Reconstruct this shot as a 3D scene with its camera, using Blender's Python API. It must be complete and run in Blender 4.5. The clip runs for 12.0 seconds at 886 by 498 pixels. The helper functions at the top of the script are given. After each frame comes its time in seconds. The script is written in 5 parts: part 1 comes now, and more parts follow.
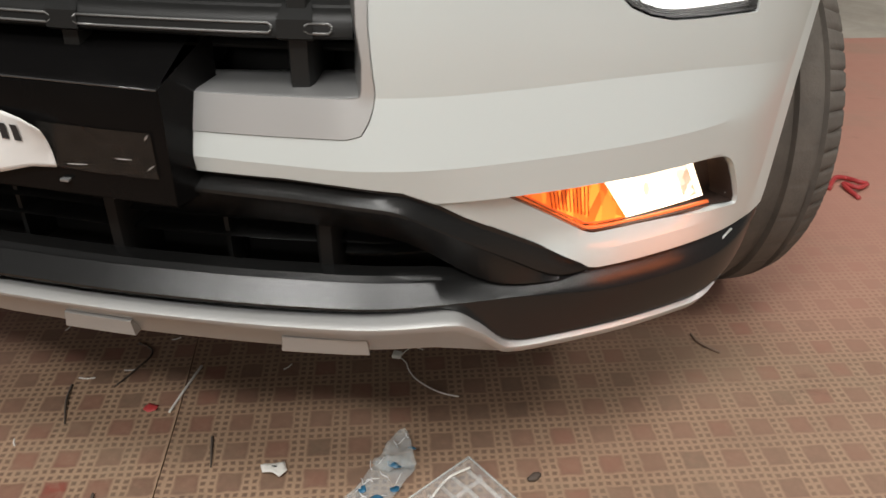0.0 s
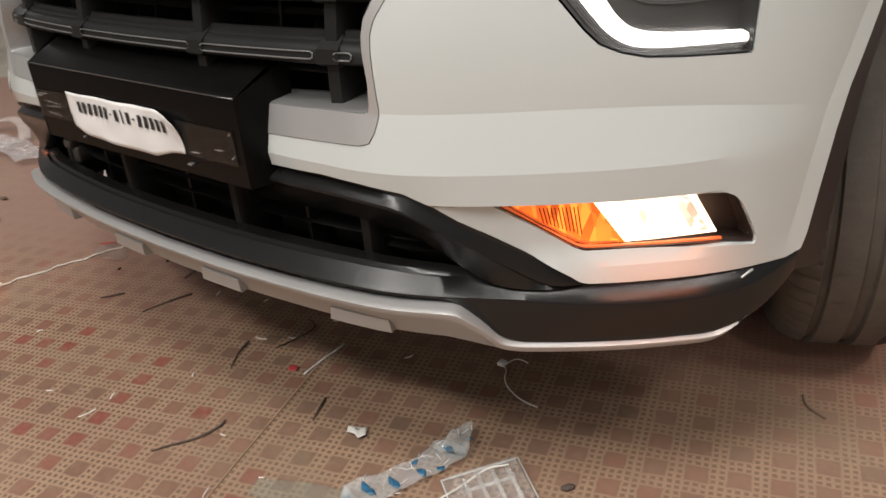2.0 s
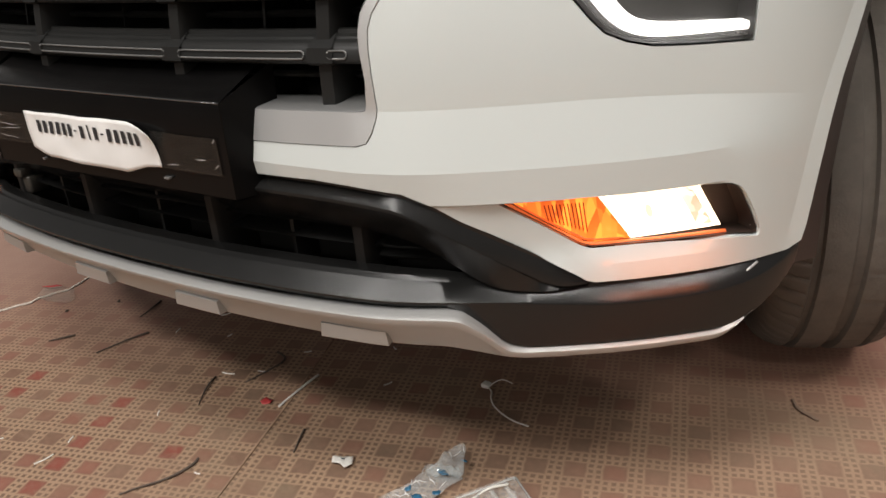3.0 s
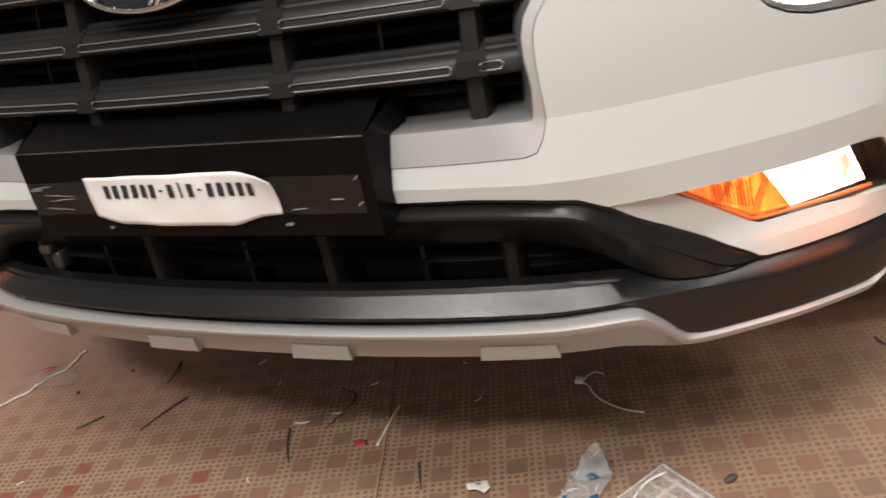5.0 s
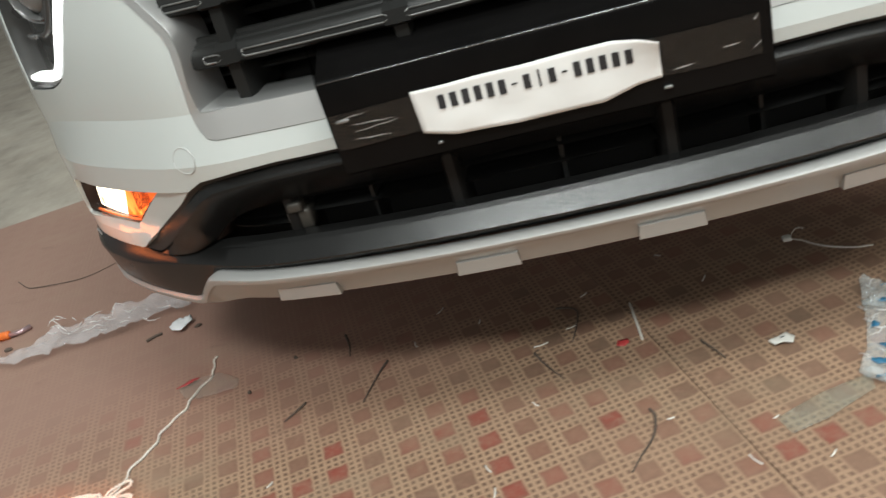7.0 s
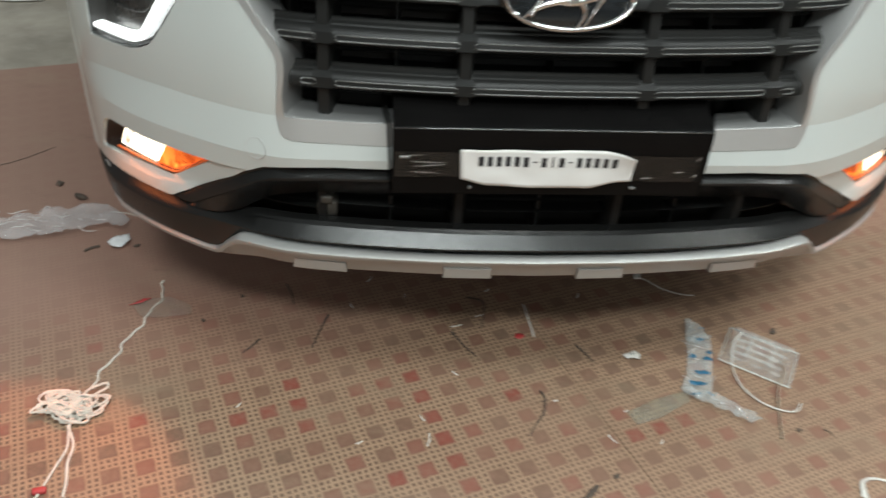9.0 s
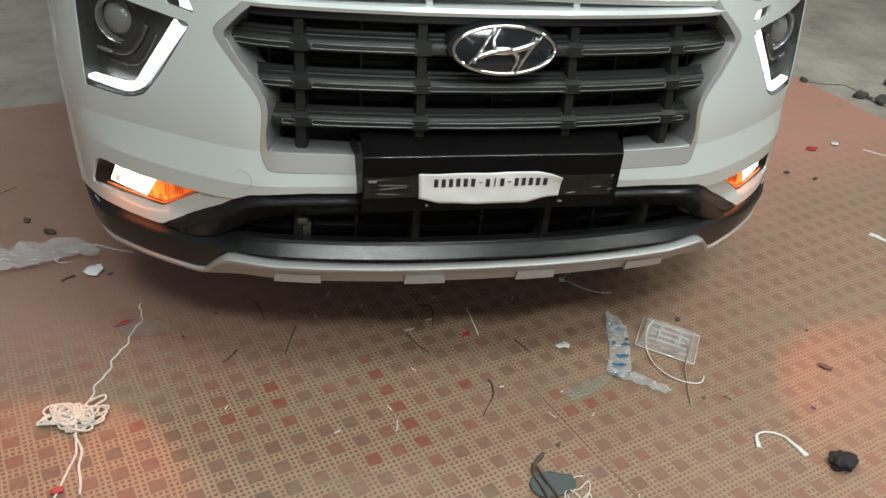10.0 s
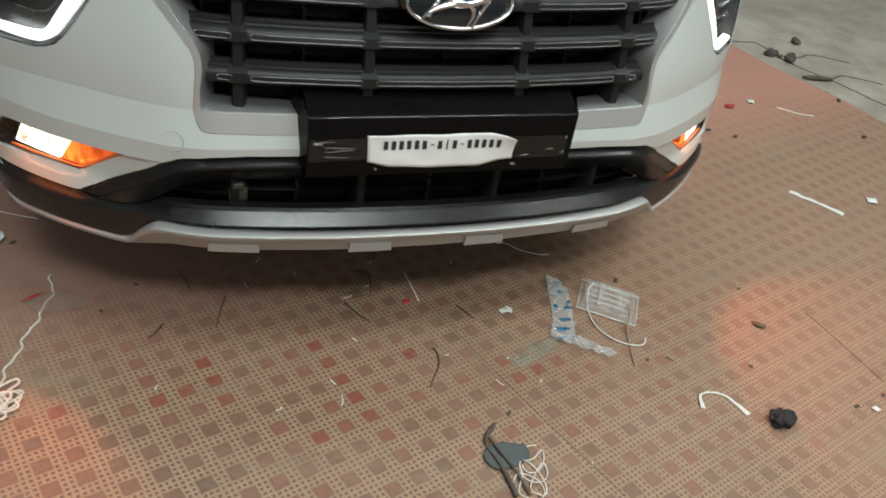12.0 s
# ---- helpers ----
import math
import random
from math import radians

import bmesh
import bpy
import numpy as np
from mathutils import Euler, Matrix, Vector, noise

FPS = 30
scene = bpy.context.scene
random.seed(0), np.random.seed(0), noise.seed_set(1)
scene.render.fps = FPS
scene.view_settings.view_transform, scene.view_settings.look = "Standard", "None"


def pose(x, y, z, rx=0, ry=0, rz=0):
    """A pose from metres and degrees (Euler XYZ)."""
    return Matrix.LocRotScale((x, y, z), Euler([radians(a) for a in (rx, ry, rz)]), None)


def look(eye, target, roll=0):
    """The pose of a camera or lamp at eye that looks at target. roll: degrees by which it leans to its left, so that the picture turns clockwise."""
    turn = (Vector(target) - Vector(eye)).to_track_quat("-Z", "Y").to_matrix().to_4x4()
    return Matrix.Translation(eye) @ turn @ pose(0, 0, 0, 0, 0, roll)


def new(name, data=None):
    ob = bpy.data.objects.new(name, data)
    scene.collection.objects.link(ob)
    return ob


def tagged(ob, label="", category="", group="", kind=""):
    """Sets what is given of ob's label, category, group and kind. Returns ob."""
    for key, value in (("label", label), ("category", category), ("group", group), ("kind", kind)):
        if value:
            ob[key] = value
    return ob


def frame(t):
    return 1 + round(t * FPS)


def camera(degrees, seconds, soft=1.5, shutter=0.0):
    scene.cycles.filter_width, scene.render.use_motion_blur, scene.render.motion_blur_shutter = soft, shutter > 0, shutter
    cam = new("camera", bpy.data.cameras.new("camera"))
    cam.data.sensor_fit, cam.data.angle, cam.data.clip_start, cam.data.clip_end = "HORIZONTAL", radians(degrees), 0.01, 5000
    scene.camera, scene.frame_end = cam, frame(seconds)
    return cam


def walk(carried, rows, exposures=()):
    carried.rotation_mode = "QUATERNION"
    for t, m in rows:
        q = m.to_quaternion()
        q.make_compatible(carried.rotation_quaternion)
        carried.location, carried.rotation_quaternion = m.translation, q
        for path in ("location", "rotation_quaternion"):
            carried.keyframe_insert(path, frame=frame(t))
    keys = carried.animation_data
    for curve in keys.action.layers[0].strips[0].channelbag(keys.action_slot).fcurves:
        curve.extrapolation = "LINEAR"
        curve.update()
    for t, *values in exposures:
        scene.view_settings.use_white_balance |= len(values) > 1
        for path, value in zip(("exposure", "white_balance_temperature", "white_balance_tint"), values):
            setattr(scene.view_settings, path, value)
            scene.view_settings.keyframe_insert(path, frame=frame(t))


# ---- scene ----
cam = camera(55.7, 12.0, shutter=0.35)
PATH = [
    (0, (0.666, -0.6, 0.819), (0.225, 1.048, -0.225), -0.2),
    (0.5, (0.846, -0.569, 0.852), (0.11, 0.967, -0.196), -2.4),
    (1, (0.991, -0.566, 0.863), (-0.028, 0.859, -0.101), -2.0),
    (1.5, (1.089, -0.572, 0.888), (-0.099, 0.728, -0.061), -3.0),
    (2, (1.056, -0.567, 0.818), (-0.133, 0.77, -0.076), -5.8),
    (2.5, (1.006, -0.573, 0.772), (-0.143, 0.866, -0.009), -5.8),
    (2.7, (0.997, -0.588, 0.759), (-0.124, 0.875, -0.02), -5.6),
    (4.3, (0.814, -0.646, 0.76), (-0.107, 0.915, -0.083), -8.2),
    (4.5, (0.772, -0.649, 0.777), (-0.118, 0.931, -0.066), -9.3),
    (5, (0.669, -0.727, 0.801), (-0.125, 0.907, -0.035), -11.2),
    (5.5, (0.497, -0.788, 0.815), (-0.256, 0.851, -0.048), -13.5),
    (6, (0.324, -0.818, 0.801), (-0.314, 0.852, -0.095), -15.6),
    (6.5, (0.193, -0.871, 0.799), (-0.247, 0.85, -0.122), -15.3),
    (7, (0.026, -0.911, 0.808), (-0.337, 0.822, -0.123), -17.6),
    (7.2, (-0.052, -0.895, 0.805), (-0.387, 0.833, -0.146), -18.9),
    (8.8, (-0.291, -1.082, 1.08), (-0.247, 0.618, 0.027), 0.6),
    (9, (-0.297, -1.133, 1.135), (-0.104, 0.495, -0.011), 4.1),
    (9.5, (-0.392, -1.317, 1.237), (0.037, 0.301, 0.142), 4.4),
    (10, (-0.422, -1.342, 1.245), (-0.015, 0.291, 0.165), 5.4),
    (10.5, (-0.427, -1.32, 1.242), (0.026, 0.285, 0.138), 7.4),
    (11, (-0.459, -1.293, 1.236), (0.078, 0.274, 0.115), 8.4),
    (11.5, (-0.521, -1.264, 1.238), (0.053, 0.295, 0.125), 9.3),
    (12, (-0.497, -1.236, 1.211), (0.143, 0.272, 0.063), 9.8),
]
EXPOSURE = [(0, 0.10, 6600, 11), (1.5, 0.05, 6800, 15), (2.6, 0.15, 6700, 12), (4.5, 0.24, 6900, 17), (5.5, 0.29, 6700, 14), (7.0, 0.38, 6300, 4), (9.0, 0.08, 6150, 2), (12.0, -0.06, 6150, 1)]
walk(cam, [(t, look(eye, target, roll)) for t, eye, target, roll in PATH], EXPOSURE)

# ---------------------------------------------------------------- light
world = bpy.data.worlds.new("night_yard")
scene.world = world
world.use_nodes = True
wn = world.node_tree.nodes
wn["Background"].inputs[0].default_value = (1.0, 0.985, 0.955, 1)
wn["Background"].inputs[1].default_value = 0.15


def area_lamp(name, eye, target, size_x, size_y, power, colour):
    data = bpy.data.lights.new(name, "AREA")
    data.shape, data.size, data.size_y, data.energy, data.color = "RECTANGLE", size_x, size_y, power, colour
    ob = new(name, data)
    ob.matrix_world = look(eye, target)
    return ob


# Unseen lamps, set to fit shadows, glints and brightness; no canopy or fixtures stand here.
area_lamp("unseen_light", (1.0, -1.2, 4.2), (0.5, 0.1, 0), 1.8, 0.9, 76, (1.0, 1.0, 0.975))
area_lamp("unseen_light", (-0.4, -3.0, 4.2), (-0.1, 0.2, 0.1), 1.8, 0.6, 118, (1.0, 1.0, 0.975))
# Added low fill that brightens the floor under the bumper.
area_lamp("unseen_light", (0.6, -6.0, 3.1), (0.3, 0.2, 0.1), 1.4, 0.5, 44, (1.0, 0.97, 0.93))
area_lamp("unseen_light", (0.2, 1.3, 4.3), (0.2, 0.6, 0.6), 3.4, 0.6, 60, (0.94, 1.0, 1.0))
area_lamp("unseen_light", (-1.3, -1.0, 4.2), (-1.1, 0.2, 0), 0.6, 0.2, 8, (1.0, 0.99, 0.96))
area_lamp("unseen_light", (3.3, -0.2, 3.9), (1.0, 0.3, 0), 1.3, 0.35, 44, (1.0, 0.98, 0.95))
area_lamp("unseen_light", (3.6, -2.6, 4.4), (0.6, 0.4, 0.3), 0.25, 0.25, 30, (1.0, 0.96, 0.90))

# ---------------------------------------------------------------- materials


def mat(name, colour, rough=0.5, metal=0.0, vary=0.12, scale=9.0, grain=0.0, grain_scale=350.0, coat=0.0, dirt=None, dirt_amount=0.0, dirt_scale=6.0, rough_vary=0.12, spec=0.5):
    """A painted, moulded or metal surface: colour with slow variation, dust patches, gloss variation and fine relief."""
    m = bpy.data.materials.new(name)
    m.use_nodes = True
    n, l = m.node_tree.nodes, m.node_tree.links
    b = n["Principled BSDF"]
    b.inputs["Metallic"].default_value = metal
    b.inputs["Coat Weight"].default_value = coat
    b.inputs["Specular IOR Level"].default_value = spec
    b.inputs["Coat Roughness"].default_value = 0.06
    tc = n.new("ShaderNodeTexCoord")
    slow = n.new("ShaderNodeTexNoise")
    slow.inputs["Scale"].default_value, slow.inputs["Detail"].default_value = scale, 5
    l.new(tc.outputs["Object"], slow.inputs["Vector"])
    mix = n.new("ShaderNodeMix")
    mix.data_type = "RGBA"
    mix.inputs[6].default_value = (*[c * (1 - vary) for c in colour], 1)
    mix.inputs[7].default_value = (*[min(1, c * (1 + vary)) for c in colour], 1)
    l.new(slow.outputs["Fac"], mix.inputs[0])
    out = mix.outputs[2]
    if dirt:
        d = n.new("ShaderNodeTexNoise")
        d.inputs["Scale"].default_value, d.inputs["Detail"].default_value, d.inputs["Roughness"].default_value = dirt_scale, 8, 0.7
        l.new(tc.outputs["Object"], d.inputs["Vector"])
        ramp = n.new("ShaderNodeMapRange")
        ramp.inputs[1].default_value, ramp.inputs[2].default_value = 0.42, 0.72
        ramp.inputs[4].default_value = dirt_amount
        l.new(d.outputs["Fac"], ramp.inputs[0])
        mix2 = n.new("ShaderNodeMix")
        mix2.data_type = "RGBA"
        mix2.inputs[7].default_value = (*dirt, 1)
        l.new(ramp.outputs[0], mix2.inputs[0])
        l.new(out, mix2.inputs[6])
        out = mix2.outputs[2]
    l.new(out, b.inputs["Base Color"])
    rr = n.new("ShaderNodeMapRange")
    rr.inputs[3].default_value, rr.inputs[4].default_value = max(0.02, rough * (1 - rough_vary)), min(1, rough * (1 + rough_vary))
    l.new(slow.outputs["Fac"], rr.inputs[0])
    l.new(rr.outputs[0], b.inputs["Roughness"])
    if grain:
        g = n.new("ShaderNodeTexNoise")
        g.inputs["Scale"].default_value, g.inputs["Detail"].default_value = grain_scale, 3
        l.new(tc.outputs["Object"], g.inputs["Vector"])
        bump = n.new("ShaderNodeBump")
        bump.inputs["Strength"].default_value, bump.inputs["Distance"].default_value = grain, 0.002
        l.new(g.outputs["Fac"], bump.inputs["Height"])
        l.new(bump.outputs[0], b.inputs["Normal"])
    return m


def glow(name, colour, strength, rough=0.2):
    m = bpy.data.materials.new(name)
    m.use_nodes = True
    b = m.node_tree.nodes["Principled BSDF"]
    b.inputs["Base Color"].default_value = (*colour, 1)
    b.inputs["Roughness"].default_value = rough
    b.inputs["Emission Color"].default_value = (*colour, 1)
    b.inputs["Emission Strength"].default_value = strength
    return m


def clear(name, colour=(1, 1, 1), alpha=0.25, rough=0.08, scale=40.0, bump=0.3):
    """Thin clear plastic film: mostly see-through, with a crinkled glossy face."""
    m = bpy.data.materials.new(name)
    m.use_nodes = True
    n, l = m.node_tree.nodes, m.node_tree.links
    b = n["Principled BSDF"]
    b.inputs["Base Color"].default_value = (*colour, 1)
    b.inputs["Roughness"].default_value = rough
    tc, t = n.new("ShaderNodeTexCoord"), n.new("ShaderNodeTexNoise")
    t.inputs["Scale"].default_value, t.inputs["Detail"].default_value = scale, 4
    l.new(tc.outputs["Object"], t.inputs["Vector"])
    r = n.new("ShaderNodeMapRange")
    r.inputs[3].default_value, r.inputs[4].default_value = alpha * 0.4, min(1, alpha * 1.7)
    l.new(t.outputs["Fac"], r.inputs[0])
    l.new(r.outputs[0], b.inputs["Alpha"])
    bp = n.new("ShaderNodeBump")
    bp.inputs["Strength"].default_value, bp.inputs["Distance"].default_value = bump, 0.004
    l.new(t.outputs["Fac"], bp.inputs["Height"])
    l.new(bp.outputs[0], b.inputs["Normal"])
    return m


PAINT = mat("white_car_paint", (0.545, 0.578, 0.564), 0.30, vary=0.015, scale=3, coat=1.0, dirt=(0.66, 0.65, 0.62), dirt_amount=0.05, dirt_scale=2)
BLACK = mat("black_grained_plastic", (0.012, 0.0110, 0.0105), 0.36, vary=0.25, grain=0.10, grain_scale=900, dirt=(0.06, 0.05, 0.042), dirt_amount=0.10, spec=0.42)
GRILLE = mat("dark_grille_plastic", (0.013, 0.0132, 0.0128), 0.40, vary=0.2, grain=0.08, grain_scale=700, dirt=(0.05, 0.045, 0.037), dirt_amount=0.09, spec=0.25)
LIP = mat("satin_black_lip", (0.0085, 0.0085, 0.0083), 0.26, vary=0.2, grain=0.10, grain_scale=900, dirt=(0.04, 0.036, 0.032), dirt_amount=0.025, spec=0.48)
SLOT = mat("grey_grille_edge", (0.17, 0.17, 0.165), 0.32, metal=0.3, vary=0.2)
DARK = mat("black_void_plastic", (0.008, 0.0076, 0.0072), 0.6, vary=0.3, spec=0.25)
SILVER = mat("satin_silver_paint", (0.60, 0.605, 0.60), 0.40, metal=0.68, vary=0.04, scale=5, grain=0.03, grain_scale=1500)
# Darker copy of SILVER: the shade on the shelf and side walls, put into colour.
SHADED_SILVER = mat("satin_silver_shaded", (0.36, 0.36, 0.355), 0.42, metal=0.80, vary=0.05, scale=5, grain=0.03, grain_scale=1500)
SKID = mat("silver_skid_paint", (0.44, 0.44, 0.43), 0.44, metal=0.55, vary=0.05, scale=6, grain=0.04, dirt=(0.36, 0.31, 0.26), dirt_amount=0.3)
CHROME = mat("chrome", (0.82, 0.82, 0.82), 0.08, metal=1.0, vary=0.03)
EMBLEM = mat("black_gloss_emblem", (0.012, 0.014, 0.016), 0.1, coat=0.8)
BOARD = mat("black_sheet_holder", (0.004, 0.0038, 0.0038), 0.24, vary=0.3, scale=12, grain=0.02, dirt=(0.03, 0.028, 0.025), dirt_amount=0.03, spec=0.10)
FOLD = mat("black_sheet_fold", (0.03, 0.03, 0.03), 0.10, vary=0.2, spec=1.0, coat=1.0)
RUBBER = mat("worn_tyre_rubber", (0.092, 0.080, 0.069), 0.85, vary=0.2, scale=14, grain=0.3, grain_scale=260, dirt=(0.17, 0.145, 0.12), dirt_amount=0.65, dirt_scale=9)
ALLOY = mat("machined_alloy", (0.45, 0.45, 0.46), 0.3, metal=0.9, vary=0.08)
GLASS_DARK = mat("tinted_car_glass", (0.012, 0.014, 0.015), 0.06, coat=0.5)
LAMP_BODY = mat("headlamp_black_bezel", (0.040, 0.039, 0.037), 0.28, vary=0.3, coat=0.25)
LAMP_GREY = mat("headlamp_grey_reflector", (0.28, 0.28, 0.28), 0.22, metal=0.6)
LENS_DARK = mat("projector_glass", (0.17, 0.17, 0.165), 0.30, metal=0.0, coat=0.3)
DRL = glow("daylight_strip_glow", (1.0, 0.99, 0.97), 1.5)


def lamp_glow(name, low, high, weak, strong, scale, stretch=(1, 1, 1)):
    """A lit lens: its brightness and tint break up over the facets of the reflector behind it."""
    m = glow(name, high, strong, 0.12)
    n, l = m.node_tree.nodes, m.node_tree.links
    b = n["Principled BSDF"]
    tc, mp, v = n.new("ShaderNodeTexCoord"), n.new("ShaderNodeMapping"), n.new("ShaderNodeTexVoronoi")
    mp.inputs["Scale"].default_value = stretch
    l.new(tc.outputs["Object"], mp.inputs["Vector"])
    l.new(mp.outputs[0], v.inputs["Vector"])
    v.inputs["Scale"].default_value = scale
    sep = n.new("ShaderNodeSeparateColor")
    l.new(v.outputs["Color"], sep.inputs[0])
    k = n.new("ShaderNodeMix")
    k.data_type = "RGBA"
    k.inputs[6].default_value, k.inputs[7].default_value = (*low, 1), (*high, 1)
    l.new(sep.outputs[0], k.inputs[0])
    l.new(k.outputs[2], b.inputs["Emission Color"])
    r = n.new("ShaderNodeMapRange")
    r.inputs[3].default_value, r.inputs[4].default_value = weak, strong
    l.new(sep.outputs[0], r.inputs[0])
    l.new(r.outputs[0], b.inputs["Emission Strength"])
    return m


FOG = lamp_glow("fog_lamp_glow", (1.0, 0.80, 0.55), (1.0, 0.86, 0.66), 2.0, 3.4, 60)
FACETS = lamp_glow("faceted_reflector", (0.72, 0.42, 0.26), (1.0, 0.88, 0.70), 0.40, 1.9, 110)
AMBER_RIM = glow("lit_amber_rim", (0.78, 0.16, 0.045), 0.42)
BOWL = glow("lit_reflector", (1.0, 0.78, 0.55), 0.95)
AMBER = lamp_glow("indicator_glow", (0.88, 0.095, 0.013), (1.0, 0.27, 0.035), 0.55, 1.7, 110, (1, 1, 0.25))
# Black housing; the brown of the lamp's light on it is in the colour.
LIT_POCKET = mat("lamplit_black_pocket", (0.040, 0.026, 0.021), 0.45, vary=0.2, grain=0.1, grain_scale=900)
AMBER_DIM = mat("amber_reflector", (0.50, 0.12, 0.04), 0.2, metal=0.2, coat=0.6)
PAPER = mat("white_paper", (0.72, 0.71, 0.69), 0.75, vary=0.05, scale=30, grain=0.1, grain_scale=60)
INK = mat("black_print", (0.02, 0.02, 0.022), 0.6)
TAPE = clear("brown_clear_tape", (0.026, 0.023, 0.020), 0.5, 0.14, 60, 0.5)

# Near-white film for thin raised lines that draw glints on creased plastic.
WRINKLE_GLINT = clear("bright_wrinkle_glint", (.88, .85, .83), .55, .08, 60, .6)


# ---------------------------------------------------------------- the car's plan line
# Half of the outline of the car seen from above, from the middle of the nose round the corner to the tail.
PLAN = np.array([(0, .012), (.15, .016), (.28, .027), (.36, .038), (.42, .05), (.48, .073), (.54, .105), (.60, .142), (.66, .185), (.72, .238),
                 (.765, .285), (.80, .340), (.823, .40), (.838, .47), (.850, .56), (.872, .72), (.888, .92), (.895, 1.3), (.895, 2.3), (.895, 3.3), (.88, 3.85), (.81, 4.15), (.60, 4.27), (0, 4.3)])


def spline(p, n=8):
    p = np.array(p, float)
    q = np.vstack([2 * p[0] - p[1], p, 2 * p[-1] - p[-2]])
    out = []
    for i in range(1, len(q) - 2):
        a, b, c, d = q[i - 1:i + 3]
        for k in range(n):
            t = k / n
            out.append(.5 * (2 * b + (c - a) * t + (2 * a - 5 * b + 4 * c - d) * t * t + (3 * b - a - 3 * c + d) * t ** 3))
    out.append(p[-1])
    return np.array(out)


LINE = spline(PLAN)
LINE_U = np.r_[0, np.cumsum(np.hypot(*np.diff(LINE, axis=0).T))]
_t = np.gradient(LINE, axis=0)
_t /= np.hypot(*_t.T)[:, None]
LINE_N = np.stack([_t[:, 1], -_t[:, 0]], 1)


def skin(u, z, d=0.0):
    """A point of the car's skin: u metres along the plan line from the nose, z high, d proud of the skin. Negative u: the other side."""
    s, v = (1 if u >= 0 else -1), abs(u)
    x, y = np.interp(v, LINE_U, LINE[:, 0]), np.interp(v, LINE_U, LINE[:, 1])
    nx, ny = np.interp(v, LINE_U, LINE_N[:, 0]), np.interp(v, LINE_U, LINE_N[:, 1])
    if v < 1e-6:
        nx, ny = 0, -1
    k = math.hypot(nx, ny)
    rise = max(0.0, z - 0.54)
    lean = 0.22 * (rise * rise / 0.28 if rise < 0.14 else rise - 0.07) * min(1, max(0, (1.15 - v) / 0.3))
    return Vector((s * (x + d * nx / k), y + d * ny / k + lean, z))


def u_of_y(y):
    """Where along the plan line the side reaches y."""
    return float(np.interp(y, LINE[:150, 1], LINE_U[:150]))


# ---------------------------------------------------------------- mesh helpers


def part(name, bm, material, parent, label="", smooth=True):
    """Links a bmesh as one mesh object under a thing or a part."""
    me = bpy.data.meshes.new(name)
    bmesh.ops.recalc_face_normals(bm, faces=bm.faces[:])
    for f in bm.faces:
        f.smooth = smooth
    bm.to_mesh(me)
    bm.free()
    me.materials.append(material)
    ob = new(name, me)
    if parent:
        ob.parent = parent
    if label:
        tagged(ob, label)
    return ob


def crease(bm, degrees=38):
    """Marks the edges sharper than that as hard."""
    bm.normal_update()
    for e in bm.edges:
        if len(e.link_faces) == 2 and e.calc_face_angle(0) > radians(degrees):
            e.smooth = False


def dense(poly, step, closed=True):
    out = []
    n = len(poly)
    for i in range(n if closed else n - 1):
        a, b = np.array(poly[i], float), np.array(poly[(i + 1) % n], float)
        k = max(1, int(math.ceil(np.hypot(*(b - a)) / step)))
        out += [tuple(a + (b - a) * j / k) for j in range(k)]
    if not closed:
        out.append(tuple(poly[-1]))
    return out


def rounded(poly, r=0.008, n=4):
    """The polygon with each corner cut to a small arc."""
    out = []
    m = len(poly)
    for i in range(m):
        p, a, b = np.array(poly[i], float), np.array(poly[i - 1], float), np.array(poly[(i + 1) % m], float)
        da, db = np.hypot(*(a - p)), np.hypot(*(b - p))
        s = min(r, 0.45 * da, 0.45 * db)
        p0, p1 = p + (a - p) / da * s, p + (b - p) / db * s
        for k in range(n + 1):
            t = k / n
            out.append(tuple((1 - t) ** 2 * p0 + 2 * t * (1 - t) * p + t * t * p1))
    return out


def inside(poly, x, y):
    c, j = False, len(poly) - 1
    for i in range(len(poly)):
        (xi, yi), (xj, yj) = poly[i], poly[j]
        if (yi > y) != (yj > y) and x < (xj - xi) * (y - yi) / (yj - yi) + xi:
            c = not c
        j = i
    return c


